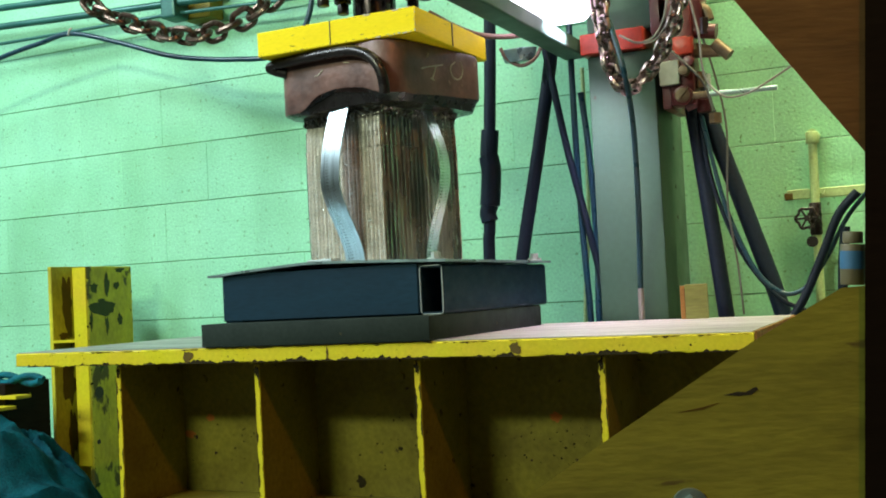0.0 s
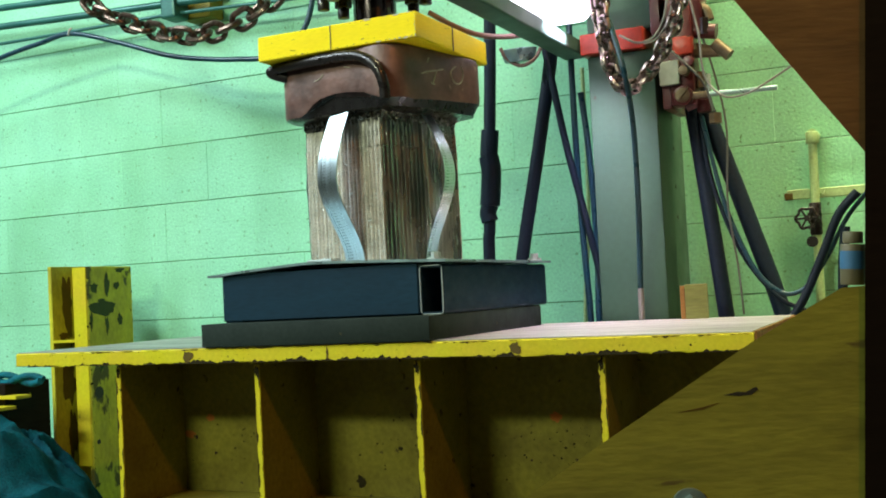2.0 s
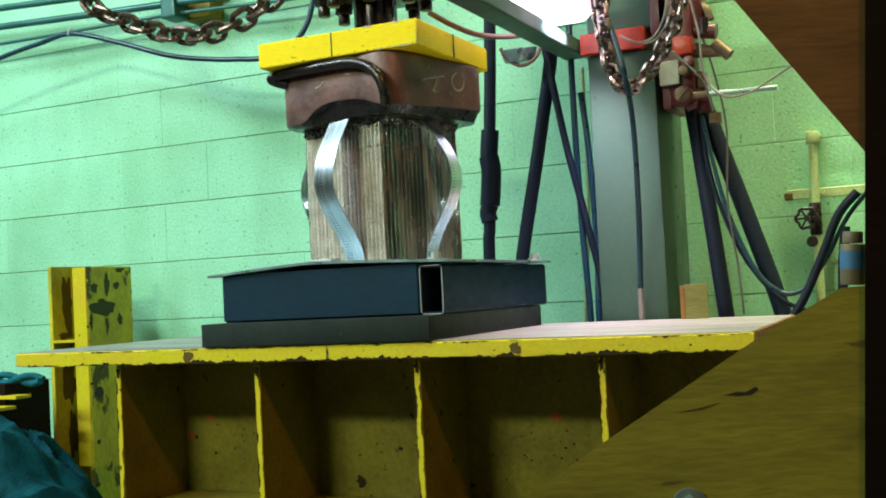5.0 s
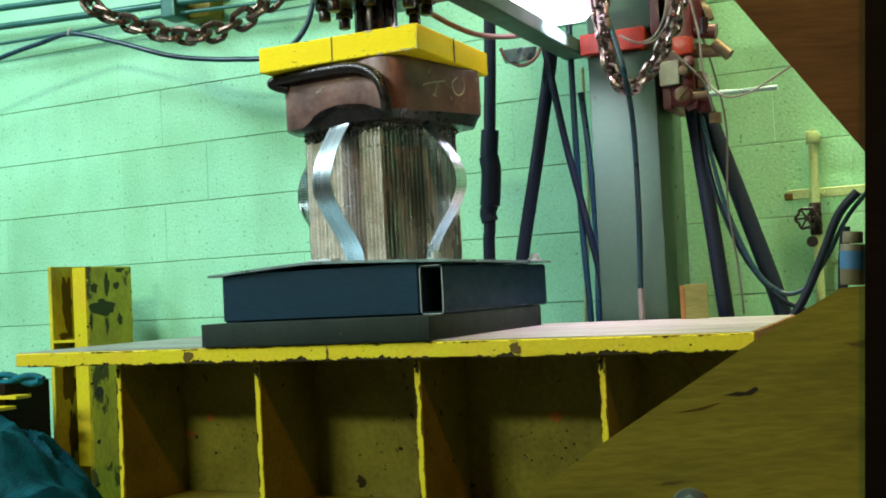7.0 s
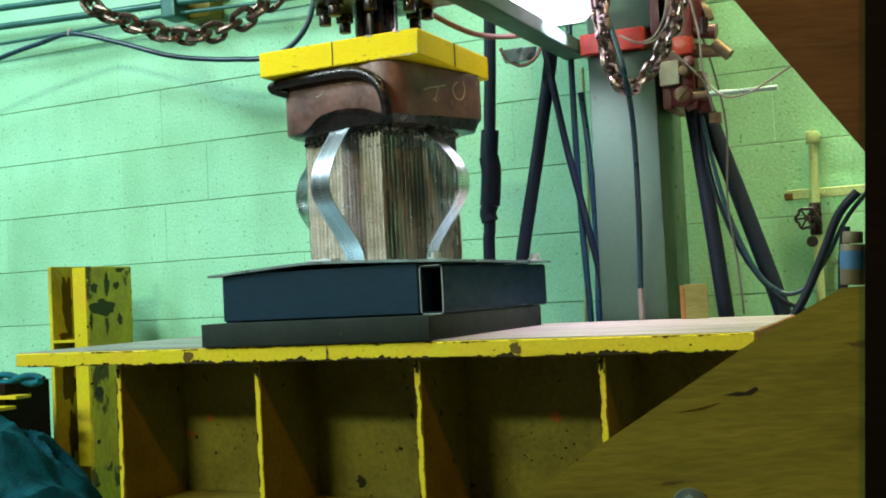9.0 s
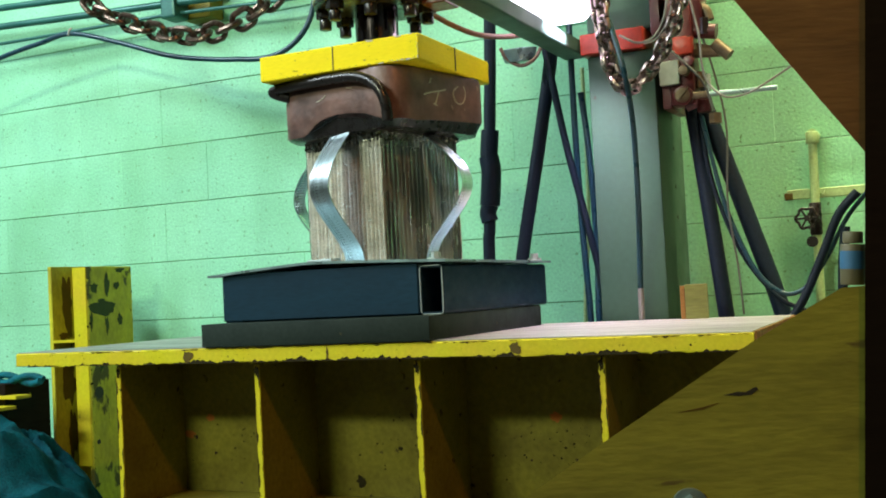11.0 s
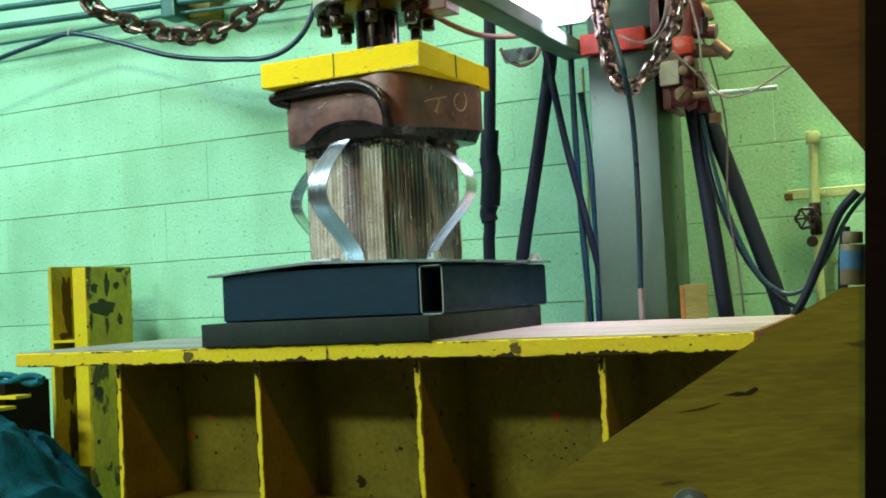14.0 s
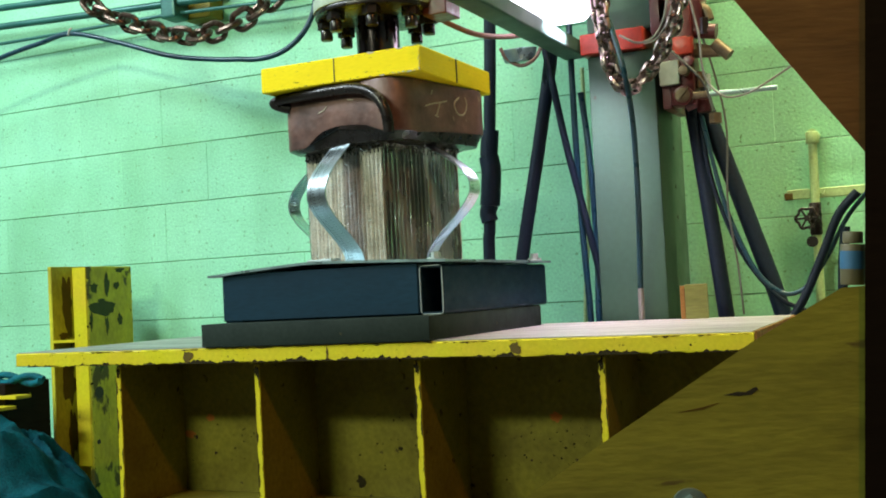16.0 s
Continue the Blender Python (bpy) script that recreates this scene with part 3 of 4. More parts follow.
def die_body(sole):
    """A rounded square block whose lower edge is scooped out on the faces, with a flat sole."""
    rim = [(x + 0.012, y) for x, y in round_square(0.180, 0.060, 9)]
    fine = []
    for (x0, y0), (x1, y1) in zip(rim, rim[1:] + rim[:1]):
        m = max(1, round(math.dist((x0, y0), (x1, y1)) / 0.012))
        fine += [(x0 + (x1 - x0) * k / m, y0 + (y1 - y0) * k / m) for k in range(m)]
    bm = bmesh.new()

    def ring(k, height):
        return [bm.verts.new(((x - 0.012) * k + 0.012, y * k, height(x, y))) for x, y in fine]

    def lift(x, y):
        if y < -0.12:
            f = between(FRONT_ARCH, x)
            return max(f, between(SIDE_ARCH, y)) if x > 0.13 else f
        return between(SIDE_ARCH, y) if x > 0.12 else 0.004
    rows = [ring(0.80, lambda x, y: BLOCK_Z0 - 0.002), ring(0.925, lambda x, y: BLOCK_Z0 - 0.002 + lift(x, y) * 0.10), ring(0.972, lambda x, y: BLOCK_Z0 + lift(x, y) * 0.90), ring(0.990, lambda x, y: BLOCK_Z0 + lift(x, y) + 0.001),
            ring(1.0, lambda x, y: BLOCK_Z0 + lift(x, y) + 0.007), ring(1.0, lambda x, y: BLOCK_Z1 - 0.012), ring(0.985, lambda x, y: BLOCK_Z1 - 0.003), ring(0.955, lambda x, y: BLOCK_Z1)]
    n = len(fine)
    pick = rows[:4] if sole else rows[3:]
    for a, b in zip(pick, pick[1:]):
        for i in range(n):
            bm.faces.new((a[i], a[(i + 1) % n], b[(i + 1) % n], b[i]))
    bm.faces.new(pick[0][::-1])
    bm.faces.new(pick[-1])
    bmesh.ops.delete(bm, geom=[v for v in bm.verts if not v.link_faces], context="VERTS")
    bmesh.ops.transform(bm, matrix=bt, verts=bm.verts)
    return bm


part("body", die_body(False), BROWN, block, smooth=True)
# separate part so that the shaded underside can be coloured black
part("sole", die_body(True), SOLE, block, "scooped underside blackened for shade", smooth=True)
R = Matrix.Rotation(radians(BLOCK_TURN), 3, "Z")
handle = [R @ Vector(p) for p in ((-0.128, -0.172, 0.958), (-0.150, -0.186, 0.966), (-0.161, -0.193, 0.9735), (-0.150, -0.1935, 0.9772), (-0.121, -0.194, 0.9792), (-0.049, -0.194, 0.9778), (0.021, -0.194, 0.976), (0.085, -0.194, 0.972), (0.125, -0.194, 0.9605), (0.153, -0.194, 0.943), (0.168, -0.192, 0.921), (0.174, -0.188, 0.896), (0.174, -0.184, 0.866))]
part("bent_bar", tube(handle, 0.0120, 14), DARK, block, "black round bar bent round the block", smooth=True)
MX = 0.1925
for q in ([(MX, -0.078, 0.930), (MX, -0.060, 0.936), (MX, -0.047, 0.939), (MX, -0.026, 0.943), (MX, 0.001, 0.949)], [(MX, -0.024, 0.944), (MX, -0.030, 0.930), (MX, -0.039, 0.912)],
          [(MX, 0.049, 0.962), (MX, 0.033, 0.951), (MX, 0.030, 0.940), (MX, 0.039, 0.925), (MX, 0.056, 0.922), (MX, 0.070, 0.930), (MX, 0.077, 0.948), (MX, 0.071, 0.965)],
          [(MX, -0.051, 0.968), (MX, -0.056, 0.958)], [(MX, -0.045, 0.913), (MX, -0.033, 0.910)]):
    part("paint_mark", tube([R @ Vector(p) for p in q], 0.0019, 5, 4), CHALK, block, "pale hand-painted mark")
for q in ([(-0.035, -0.1805, 0.935), (-0.020, -0.1805, 0.938), (-0.008, -0.1805, 0.946)], [(0.056, -0.1805, 0.953), (0.072, -0.1805, 0.950)]):
    part("scratch", tube([R @ Vector(p) for p in q], 0.0012, 5, 4), CHALK, block)

head = thing("press_head", "press ram with bolted flange and bright yellow plate", "press ram", at=(PX, PY, 0))
plate = part("yellow_plate", box(-0.199, 0.207, -0.203, 0.176, 0.9905, 1.047, 0.0025, 1), YELLOW_NEW, head, "thick bright yellow pressure plate", smooth=True)
part("scribe_line", box(-0.0010 - 0.005, 0.0010 - 0.005, -0.2042, -0.2028, 0.992, 1.046), INK, plate)
part("scribe_line", box(0.2065, 0.2085, -0.0215, -0.0175, 0.992, 1.046), INK, plate)
tagged(part("scratches", flakes(60, 26, lambda r: (Vector((r.uniform(-0.19, 0.195), -0.2033, 0.993 + 0.05 * r.random() ** 1.4)), UX * 2.2, UZ * 0.3), 0.0006, 0.0026), SMUDGE, plate), kind="stuff")
tagged(part("scratches", flakes(61, 90, lambda r: (Vector((r.uniform(-0.195, 0.2), -0.2034, 0.9925 + abs(r.gauss(0, 0.0016)) + r.choice((0, 0, 0.0505)))), UX * 1.6, UZ * 0.5), 0.0006, 0.0022), SMUDGE, plate), kind="stuff")
tagged(part("worn_edge", flakes(62, 34, lambda r: (Vector((0.206 - abs(r.gauss(0, 0.045)), -0.2036, r.choice((0.9915, 0.9925, 0.9915, 1.0445)) + abs(r.gauss(0, 0.0012)))), UX * 2.4, UZ * 0.8), 0.0012, 0.0042), CHALK, plate, "paint worn to pale metal along the edge"), kind="stuff")
tagged(part("worn_edge", flakes(63, 40, lambda r: (Vector((0.2058 - abs(r.gauss(0, 0.0016)), -0.2037, r.uniform(0.9915, 1.045))), UX * 0.8, UZ * 2.0), 0.0010, 0.0028), CHALK, plate), kind="stuff")
part("ram_rod", rod((0, 0, 1.046), (0, 0, 1.36), 0.051, seg=40), CHROME, head, "polished oily ram rod", smooth=True)
FLZ = 1.186
flange = part("flange", rod((0, 0, FLZ), (0, 0, FLZ + 0.028), 0.150, seg=48, bev=0.003), LABELGREY, head, "pale painted round flange", smooth=True)
# dark disc over the bounce-lit flange underside, in place of its shade
part("retainer", rod((0, 0, FLZ - 0.012), (0, 0, FLZ - 0.0005), 0.147, seg=40, bev=0.002), DARK, head, smooth=True)
part("cylinder", rod((0, 0, FLZ + 0.0285), (0, 0, FLZ + 0.6), 0.125, seg=40), LABELGREY, head, smooth=True)
for k in range(8):
    a = radians(22.5 + 45 * k)
    x, y = 0.122 * math.cos(a), 0.122 * math.sin(a)
    bolt = part("bolt", rod((x, y, FLZ - 0.033), (x, y, FLZ - 0.0005), 0.021, seg=6, bev=0.002), DARK, head)
    part("stud", rod((x, y, FLZ - 0.058), (x, y, FLZ - 0.0335), 0.0145, seg=14, bev=0.002), DARK, bolt, smooth=True)
part("bracket", box(0.13, 0.19, -0.02, 0.06, FLZ - 0.03, FLZ + 0.02, 0.003), MAROON, head)

# ---------------------------------------------------------------- columns
stub = thing("short_column", "short yellow steel H-beam post with black grease stains", "steel post")
SX0, SX1, SY0, SY1, SZ = 0.166, 0.338, -0.35, -0.14, 0.577
part("flange", box(SX1 - 0.016, SX1, SY0, SY1, FLOOR_Z, SZ, 0.002, 1), YELLOW_STAIN, stub)
part("flange", box(SX0, SX0 + 0.016, SY0, SY1, FLOOR_Z, SZ + 0.008, 0.002, 1), YELLOW_STAIN, stub)
part("web", box(SX0 + 0.0165, SX1 - 0.0165, -0.25, -0.24, FLOOR_Z, SZ - 0.002), YELLOW_STAIN, stub)
part("edge_bar", box(SX1 - 0.060, SX1 - 0.004, SY0 - 0.004, SY0 - 0.0005, -0.07, SZ - 0.002, 0.001, 1), YELLOW, stub, "clean yellow edge strip")
GREASE = [(-0.322, 0.508, 0.018, 0.014), (-0.216, 0.514, 0.014, 0.012), (-0.282, 0.444, 0.056, 0.028), (-0.262, 0.520, 0.012, 0.034), (-0.268, 0.385, 0.008, 0.030),
          (-0.205, 0.40, 0.012, 0.020), (-0.338, 0.40, 0.006, 0.030), (-0.335, -0.13, 0.010, 0.007), (-0.30, 0.26, 0.010, 0.030), (-0.20, 0.565, 0.020, 0.008)]
for k, (gy, gz, wy, wz) in enumerate(GREASE):
    part("grease_patch", blot(Vector((SX1 + 0.0008, gy, gz)), UY, UZ, wy, wz, 3.7 * k), GREASE_DARK, stub)
for k, (gy, gz, wy, wz) in enumerate(((-0.282, 0.46, 0.026, 0.085), (-0.300, 0.352, 0.022, 0.012), (-0.285, 0.20, 0.028, 0.075), (-0.275, 0.02, 0.022, 0.08))):
    part("rust_patch", blot(Vector((SX0 + 0.0168, gy, gz)), UY, UZ, wy, wz, 40 + 5.3 * k), SMEAR, stub)
tagged(part("chips", flakes(97, 60, lambda r: (Vector((SX1 + 0.0009, r.choice((-0.348, -0.144)) + r.gauss(0, 0.003), r.uniform(-0.1, 0.57))), UY, UZ), 0.0015, 0.006), BARE, stub), kind="stuff")
part("bolt_hole", rod((SX1 - 0.004, -0.355 + 0.03, 0.006), (SX1 + 0.0015, -0.325, 0.006), 0.008, seg=16), INK, stub)
part("bolt_hole", rod((SX1 - 0.004, -0.315, 0.165), (SX1 + 0.0015, -0.315, 0.165), 0.020, seg=20), INK, stub)
part("shelf_plate", box(SX0 + 0.0165, SX1 - 0.0165, SY0, -0.2505, 0.332, 0.340), YELLOW, stub)

column = thing("press_column", "tall grey-green painted steel press column", "column")
CX0, CX1, CY0, CY1 = 2.070, 2.244, -0.37, -0.115
part("shaft", box(CX0, CX1, CY0, CY1, FLOOR_Z, 1.02, 0.006), COLUMN, column, smooth=True)
for z in (0.60, 0.68, 0.78, 0.86):
    part("bolt_hole", rod((CX1 - 0.002, -0.22, z), (CX1 + 0.001, -0.22, z), 0.006, seg=10), INK, column)
part("cap", box(CX0 - 0.012, CX1 - 0.02, CY0 - 0.02, CY1 + 0.02, 1.021, 1.075, 0.004), RED, column, "red painted cap plate")
part("upper_shaft", box(CX0, CX1, CY0 + 0.01, CY1, 1.0755, 2.2, 0.006), COLUMN, column)
part("side_arm", box(1.985, 2.045, -1.10, CY0 + 0.08, 1.035, 1.075, 0.004), COLUMN, column, "pale steel arm")

wood = thing("pine_offcut", "short raw pine offcut standing on the bench", "wood block")
part("face", prism([(2.309, -0.470), (2.360, -0.452), (2.352, -0.420), (2.309, -0.430)], BENCH_TOP + 0.001, 0.424, 0.0015), PINE, wood)
part("edge", prism([(2.297, -0.468), (2.3085, -0.470), (2.3085, -0.430), (2.301, -0.428)], BENCH_TOP + 0.001, 0.421, 0.0015), END_GRAIN, wood, "orange-brown sawn edge")

# ---------------------------------------------------------------- lamp
lamp = thing("work_lamp", "glaring white work lamp hung beside the column", "lamp")
part("housing", box(1.895, 2.14, -0.61, -0.47, 1.1505, 1.170, 0.004), LABELGREY, lamp)
part("diffuser", box(1.905, 2.13, -0.60, -0.48, 1.080, 1.150, 0.030, 5), GLOW, lamp, "glowing white lamp glass")
part("hanger", rod((2.0, -0.56, 1.169), (2.0, -0.56, 3.6), 0.006, seg=8), LABELGREY, lamp)

# ---------------------------------------------------------------- hoses, pipes
def hose(points, r, material, label, category="hose", name="hose", group=""):
    return single(name, tube(points, r, 10), material, label, category, group, smooth=True)


standpipe = thing("standpipe", "black vertical rubber pipe with taped sleeve", "pipe")
part("pipe", tube([(1.782, -0.3, 1.30), (1.77, -0.3, 1.05), (1.758, -0.3, 0.858), (1.744, -0.3, 0.61), (1.738, -0.3, 0.50), (1.733, -0.3, FLOOR_Z)], 0.0165, 14), RUBBER, standpipe, smooth=True)
part("sleeve", tube([(1.760, -0.3, 0.872), (1.756, -0.3, 0.835), (1.752, -0.3, 0.80)], 0.0245, 16), RUBBER, standpipe, smooth=True)
part("tape", tube([(1.752, -0.3, 0.80), (1.757, -0.3, 0.76), (1.752, -0.3, 0.70), (1.748, -0.3, 0.665)], 0.0275, 16), RUBBER, standpipe, smooth=True)
part("tape_end", tube([(1.749, -0.3, 0.668), (1.741, -0.3, 0.645), (1.746, -0.3, 0.622)], 0.023, 16), RUBBER, standpipe, smooth=True)
G = "hydraulic hoses"
hose([(1.965, -0.32, 1.17), (1.949, -0.3, 1.059), (1.893, -0.29, 0.80), (1.837, -0.3, 0.526), (1.80, -0.3, 0.30), (1.76, -0.3, 0.02), (1.74, -0.3, FLOOR_Z)], 0.018, RUBBER, "thick black hydraulic hose slanting behind the bench", group=G)
hose([(1.925, -0.33, 1.14), (1.945, -0.33, 1.05), (1.985, -0.32, 0.80), (2.025, -0.31, 0.60), (2.072, -0.3, 0.35), (2.10, -0.3, 0.10), (2.11, -0.3, FLOOR_Z)], 0.0095, RUBBER, "thin black hose crossing in front of the column", group=G)
hose([(2.003, -0.30, 1.16), (2.003, -0.3, 1.028), (2.004, -0.3, 0.80), (2.010, -0.3, 0.55), (2.018, -0.3, 0.352), (2.02, -0.3, 0.10), (2.02, -0.3, FLOOR_Z)], 0.0085, BLUEHOSE, "slim blue-black hose hanging beside the column", group=G)
hose([(2.012, -0.26, 0.95), (2.028, -0.27, 0.80), (2.040, -0.28, 0.55), (2.041, -0.3, 0.351), (2.04, -0.3, 0.10), (2.04, -0.3, FLOOR_Z)], 0.0085, BLUEHOSE, "slim blue-black hose hanging beside the column", group=G)
hose([(2.312, -0.3, 0.96), (2.317, -0.3, 0.87), (2.345, -0.3, 0.60), (2.370, -0.3, 0.346), (2.39, -0.3, 0.10), (2.41, -0.3, FLOOR_Z)], 0.0195, RUBBER, "thick black hydraulic hose below the valves", group=G)
hose([(2.335, -0.29, 0.95), (2.352, -0.29, 0.852), (2.43, -0.29, 0.60), (2.506, -0.29, 0.341), (2.55, -0.29, 0.12), (2.60, -0.29, FLOOR_Z)], 0.021, RUBBER, "thick black hydraulic hose below the valves", group=G)
hose([(2.335, -0.31, 0.86), (2.36, -0.33, 0.68), (2.42, -0.33, 0.50), (2.50, -0.33, 0.385), (2.56, -0.33, 0.35), (2.60, -0.33, 0.33)], 0.0056, RUBBER, "slim black hose curving toward the floor", group=G)
hose([(2.345, -0.33, 0.84), (2.39, -0.34, 0.62), (2.45, -0.34, 0.46), (2.51, -0.34, 0.395), (2.565, -0.34, 0.40), (2.62, -0.34, 0.47), (2.67, -0.34, 0.56), (2.72, -0.34, 0.62)], 0.0056, BLUEHOSE, "slim black hose looped up beside the pipe", group=G)
hose([(2.53, -0.36, 0.32), (2.57, -0.36, 0.385), (2.615, -0.36, 0.48), (2.655, -0.36, 0.57), (2.70, -0.36, 0.62)], 0.0105, RUBBER, "black hose rising behind the timber", group=G)
hose([(2.64, -0.38, FLOOR_Z), (2.65, -0.38, 0.10), (2.655, -0.38, 0.36), (2.66, -0.38, 0.45), (2.67, -0.38, 0.54)], 0.011, RUBBER, "black hose rising behind the timber", group=G)
hose([(2.185, -0.545, 1.06), (2.222, -0.575, 0.93), (2.222, -0.52, 0.80), (2.198, -0.43, 0.60), (2.184, -0.40, 0.43), (2.183, -0.40, 0.342)], 0.0068, BLUEHOSE, "thin dark cable hanging down the column face", "cable", "cable")
single("cable_sheath", tube([(2.184, -0.40, 0.42), (2.183, -0.40, 0.343)], 0.0073, 10), WIRE, "bright braided sheath at the cable's foot", "cable sheath", smooth=True)
hose([(2.36, -0.36, 1.05), (2.39, -0.36, 0.93), (2.408, -0.35, 0.80), (2.40, -0.35, 0.62), (2.414, -0.34, 0.46), (2.419, -0.33, 0.344)], 0.0026, RUBBERGREY, "thin grey wire hanging from the valves", "wire", "wire")
hose([(1.968, -0.10, 1.05), (1.955, -0.06, 0.80), (1.945, -0.05, 0.60), (1.925, -0.05, 0.40), (1.915, -0.05, 0.2)], 0.006, PIPEGREEN, "thin green painted conduit on the wall", "conduit", "conduit")

jb = thing("junction_box", "small brown electrical box on the wall", "electrical box")
part("body", box(2.025, 2.055, -0.045, -0.001, 0.675, 0.725, 0.003), BRASS, jb)
part("lid", box(2.023, 2.057, -0.049, -0.0455, 0.72, 0.73, 0.001, 1), PIPEGREEN, jb)

# wall pipe with valve
wp = thing("wall_pipe", "green painted water pipe with a gate valve", "pipe")
part("riser", tube([(2.572, -0.055, 0.80), (2.571, -0.055, 0.70), (2.569, -0.055, 0.50), (2.567, -0.055, 0.05)], 0.0115, 14), PIPEGREEN, wp, smooth=True)
part("elbow", merge(rod((2.572, -0.055, 0.775), (2.572, -0.055, 0.807), 0.0165, seg=18, bev=0.003), rod((2.572, -0.055, 0.80), (2.572, 0.01, 0.80), 0.0145, seg=18)), PIPEGREEN, wp, smooth=True)
part("strut", box(2.497, 2.70, -0.040, -0.026, 0.633, 0.659, 0.002, 1), PIPEGREEN, wp)
part("rusty_end", box(2.490, 2.514, -0.041, -0.0255, 0.632, 0.652, 0.003, 1), SMEAR, wp, "rusted end of the strut")
for x in (2.553, 2.588):
    part("clamp_bolt", rod((x, -0.052, 0.648), (x, -0.040, 0.648), 0.006, seg=6), PIPEGREEN, wp)
part("valve_body", rod((2.568, -0.055, 0.535), (2.568, -0.055, 0.62), 0.016, seg=14, bev=0.003), DARK, wp, smooth=True)
ring = [Vector((0.026 * math.cos(a) * (1 + 0.10 * math.cos(6 * a)), 0, 0.026 * math.sin(a) * (1 + 0.10 * math.cos(6 * a)))) for a in (2 * math.pi * k / 48 for k in range(48))]
wheel = part("handwheel", tube(ring, 0.0038, 8, closed=True), DARK, wp, "dark scalloped valve handwheel", smooth=True)
wheel.location = (2.552, -0.105, 0.578)
for k in range(6):
    a = math.pi * k / 3
    part("spoke", rod((0.004 * math.cos(a), 0, 0.004 * math.sin(a)), (0.026 * math.cos(a), 0, 0.026 * math.sin(a)), 0.0028, seg=8), DARK, wheel)
part("hub", rod((0, -0.006, 0), (0, 0.045, 0), 0.007, seg=12), DARK, wheel)
tag = single("valve_tag", rod((2.563, -0.112, 0.517), (2.563, -0.108, 0.517), 0.0145, seg=24), DARK, "round dark tag hanging below the handwheel", "tag")
single("tag_wire", tube([(2.558, -0.106, 0.56), (2.561, -0.109, 0.545), (2.563, -0.110, 0.531)], 0.0015, 6), DARK, "thin wire of the valve tag", "wire")

# conduits along the wall, upper left
G = "wall conduits"
hose([(-0.75, -0.13, 1.519), (-0.243, -0.13, 1.494), (0.614, -0.13, 1.451), (1.05, -0.13, 1.43)], 0.0125, CONDUIT, "dark teal conduit running along the wall", "conduit", "conduit", G)
hose([(-0.75, -0.13, 1.592), (-0.24, -0.13, 1.563), (0.064, -0.13, 1.545), (0.95, -0.13, 1.495)], 0.0125, CONDUIT, "dark teal conduit running along the wall", "conduit", "conduit", G)
hose([(-0.75, -0.12, 1.445), (-0.257, -0.12, 1.434), (0.089, -0.12, 1.428), (0.532, -0.12, 1.421), (0.988, -0.12, 1.398), (1.4, -0.12, 1.38)], 0.0062, CONDUIT, "thin teal conduit running along the wall", "conduit", "conduit", G)
bracket = thing("conduit_bracket", "yellow-green steel bracket that carries the conduits", "bracket")
part("plate", box(0.555, 0.668, -0.075, -0.002, 1.405, 1.75, 0.002, 1), YELLOW_SHADED, bracket)
part("clamp", box(0.52, 0.58, -0.155, -0.0755, 1.40, 1.60, 0.008), CONDUIT, bracket)

hose([(-0.45, -0.25, 1.27), (-0.12, -0.25, 1.34), (0.07, -0.25, 1.365), (0.213, -0.25, 1.378), (0.40, -0.25, 1.325), (0.63, -0.25, 1.245), (0.808, -0.25, 1.208), (0.905, -0.25, 1.1955)], 0.0085, BLUEHOSE, "dark blue hose sagging in front of the wall", group="slack hoses")
single("cable_tie", tube([(0.213, -0.262, 1.370), (0.216, -0.262, 1.385), (0.222, -0.255, 1.395)], 0.0035, 6), CUT, "white tie round the blue hose", "cable tie")
HOSE_A = ((0.900, 1.196), (0.960, 1.1885), (1.020, 1.187), (1.075, 1.199), (1.120, 1.228), (1.155, 1.272), (1.176, 1.330), (1.186, 1.400))
HOSE_B = ((0.900, 1.196), (0.963, 1.187), (1.028, 1.189), (1.086, 1.206), (1.135, 1.238), (1.172, 1.283), (1.192, 1.345), (1.198, 1.415))


def segment_mesh(length, r, material):
    return finish(tube([(0, 0, -length / 2 - 0.004), (0, 0, 0), (0, 0, length / 2 + 0.004)], r, 10, 2), material, True, "hose_piece")


loop = thing("hose_end", "dark blue hose end hanging from the press cylinder", "hose", "slack hoses")
LOOP = []
LOOP_A, LOOP_B = [[(p.x, p.z) for p in smooth_path([(x, 0, z) for x, z in pts], 3)] for pts in (HOSE_A, HOSE_B)]
for i in range(21):
    ob = new("hose_piece", segment_mesh(0.023, 0.0085, BLUEHOSE))
    ob.parent = loop
    LOOP.append(ob)

riser = new("hose_riser", segment_mesh(2.19, 0.0085, BLUEHOSE))
riser.parent = loop

# reddish hose from the head to the right
hose([(1.745, -0.62, 1.135), (1.80, -0.60, 1.098), (1.85, -0.57, 1.074), (1.90, -0.52, 1.070), (1.955, -0.47, 1.080), (1.985, -0.44, 1.10)], 0.0070, HOSEBROWN, "thin brown hose behind the yellow plate", group="slack hoses")
hose([(1.835, -0.38, 1.075), (1.85, -0.37, 1.045), (1.885, -0.36, 1.025), (1.925, -0.36, 1.04), (1.95, -0.35, 1.09)], 0.005, HOSEBROWN, "thin looped hose under the lamp", group="slack hoses")
lens = thing("spare_lamp", "pale teal glass lens under the lamp arm", "lens")
part("glass", rod((1.872, -0.34, 1.075), (1.872, -0.335, 1.040), 0.050, 0.040, 24, 0.004), PLATE, lens, smooth=True)

# ---------------------------------------------------------------- chains


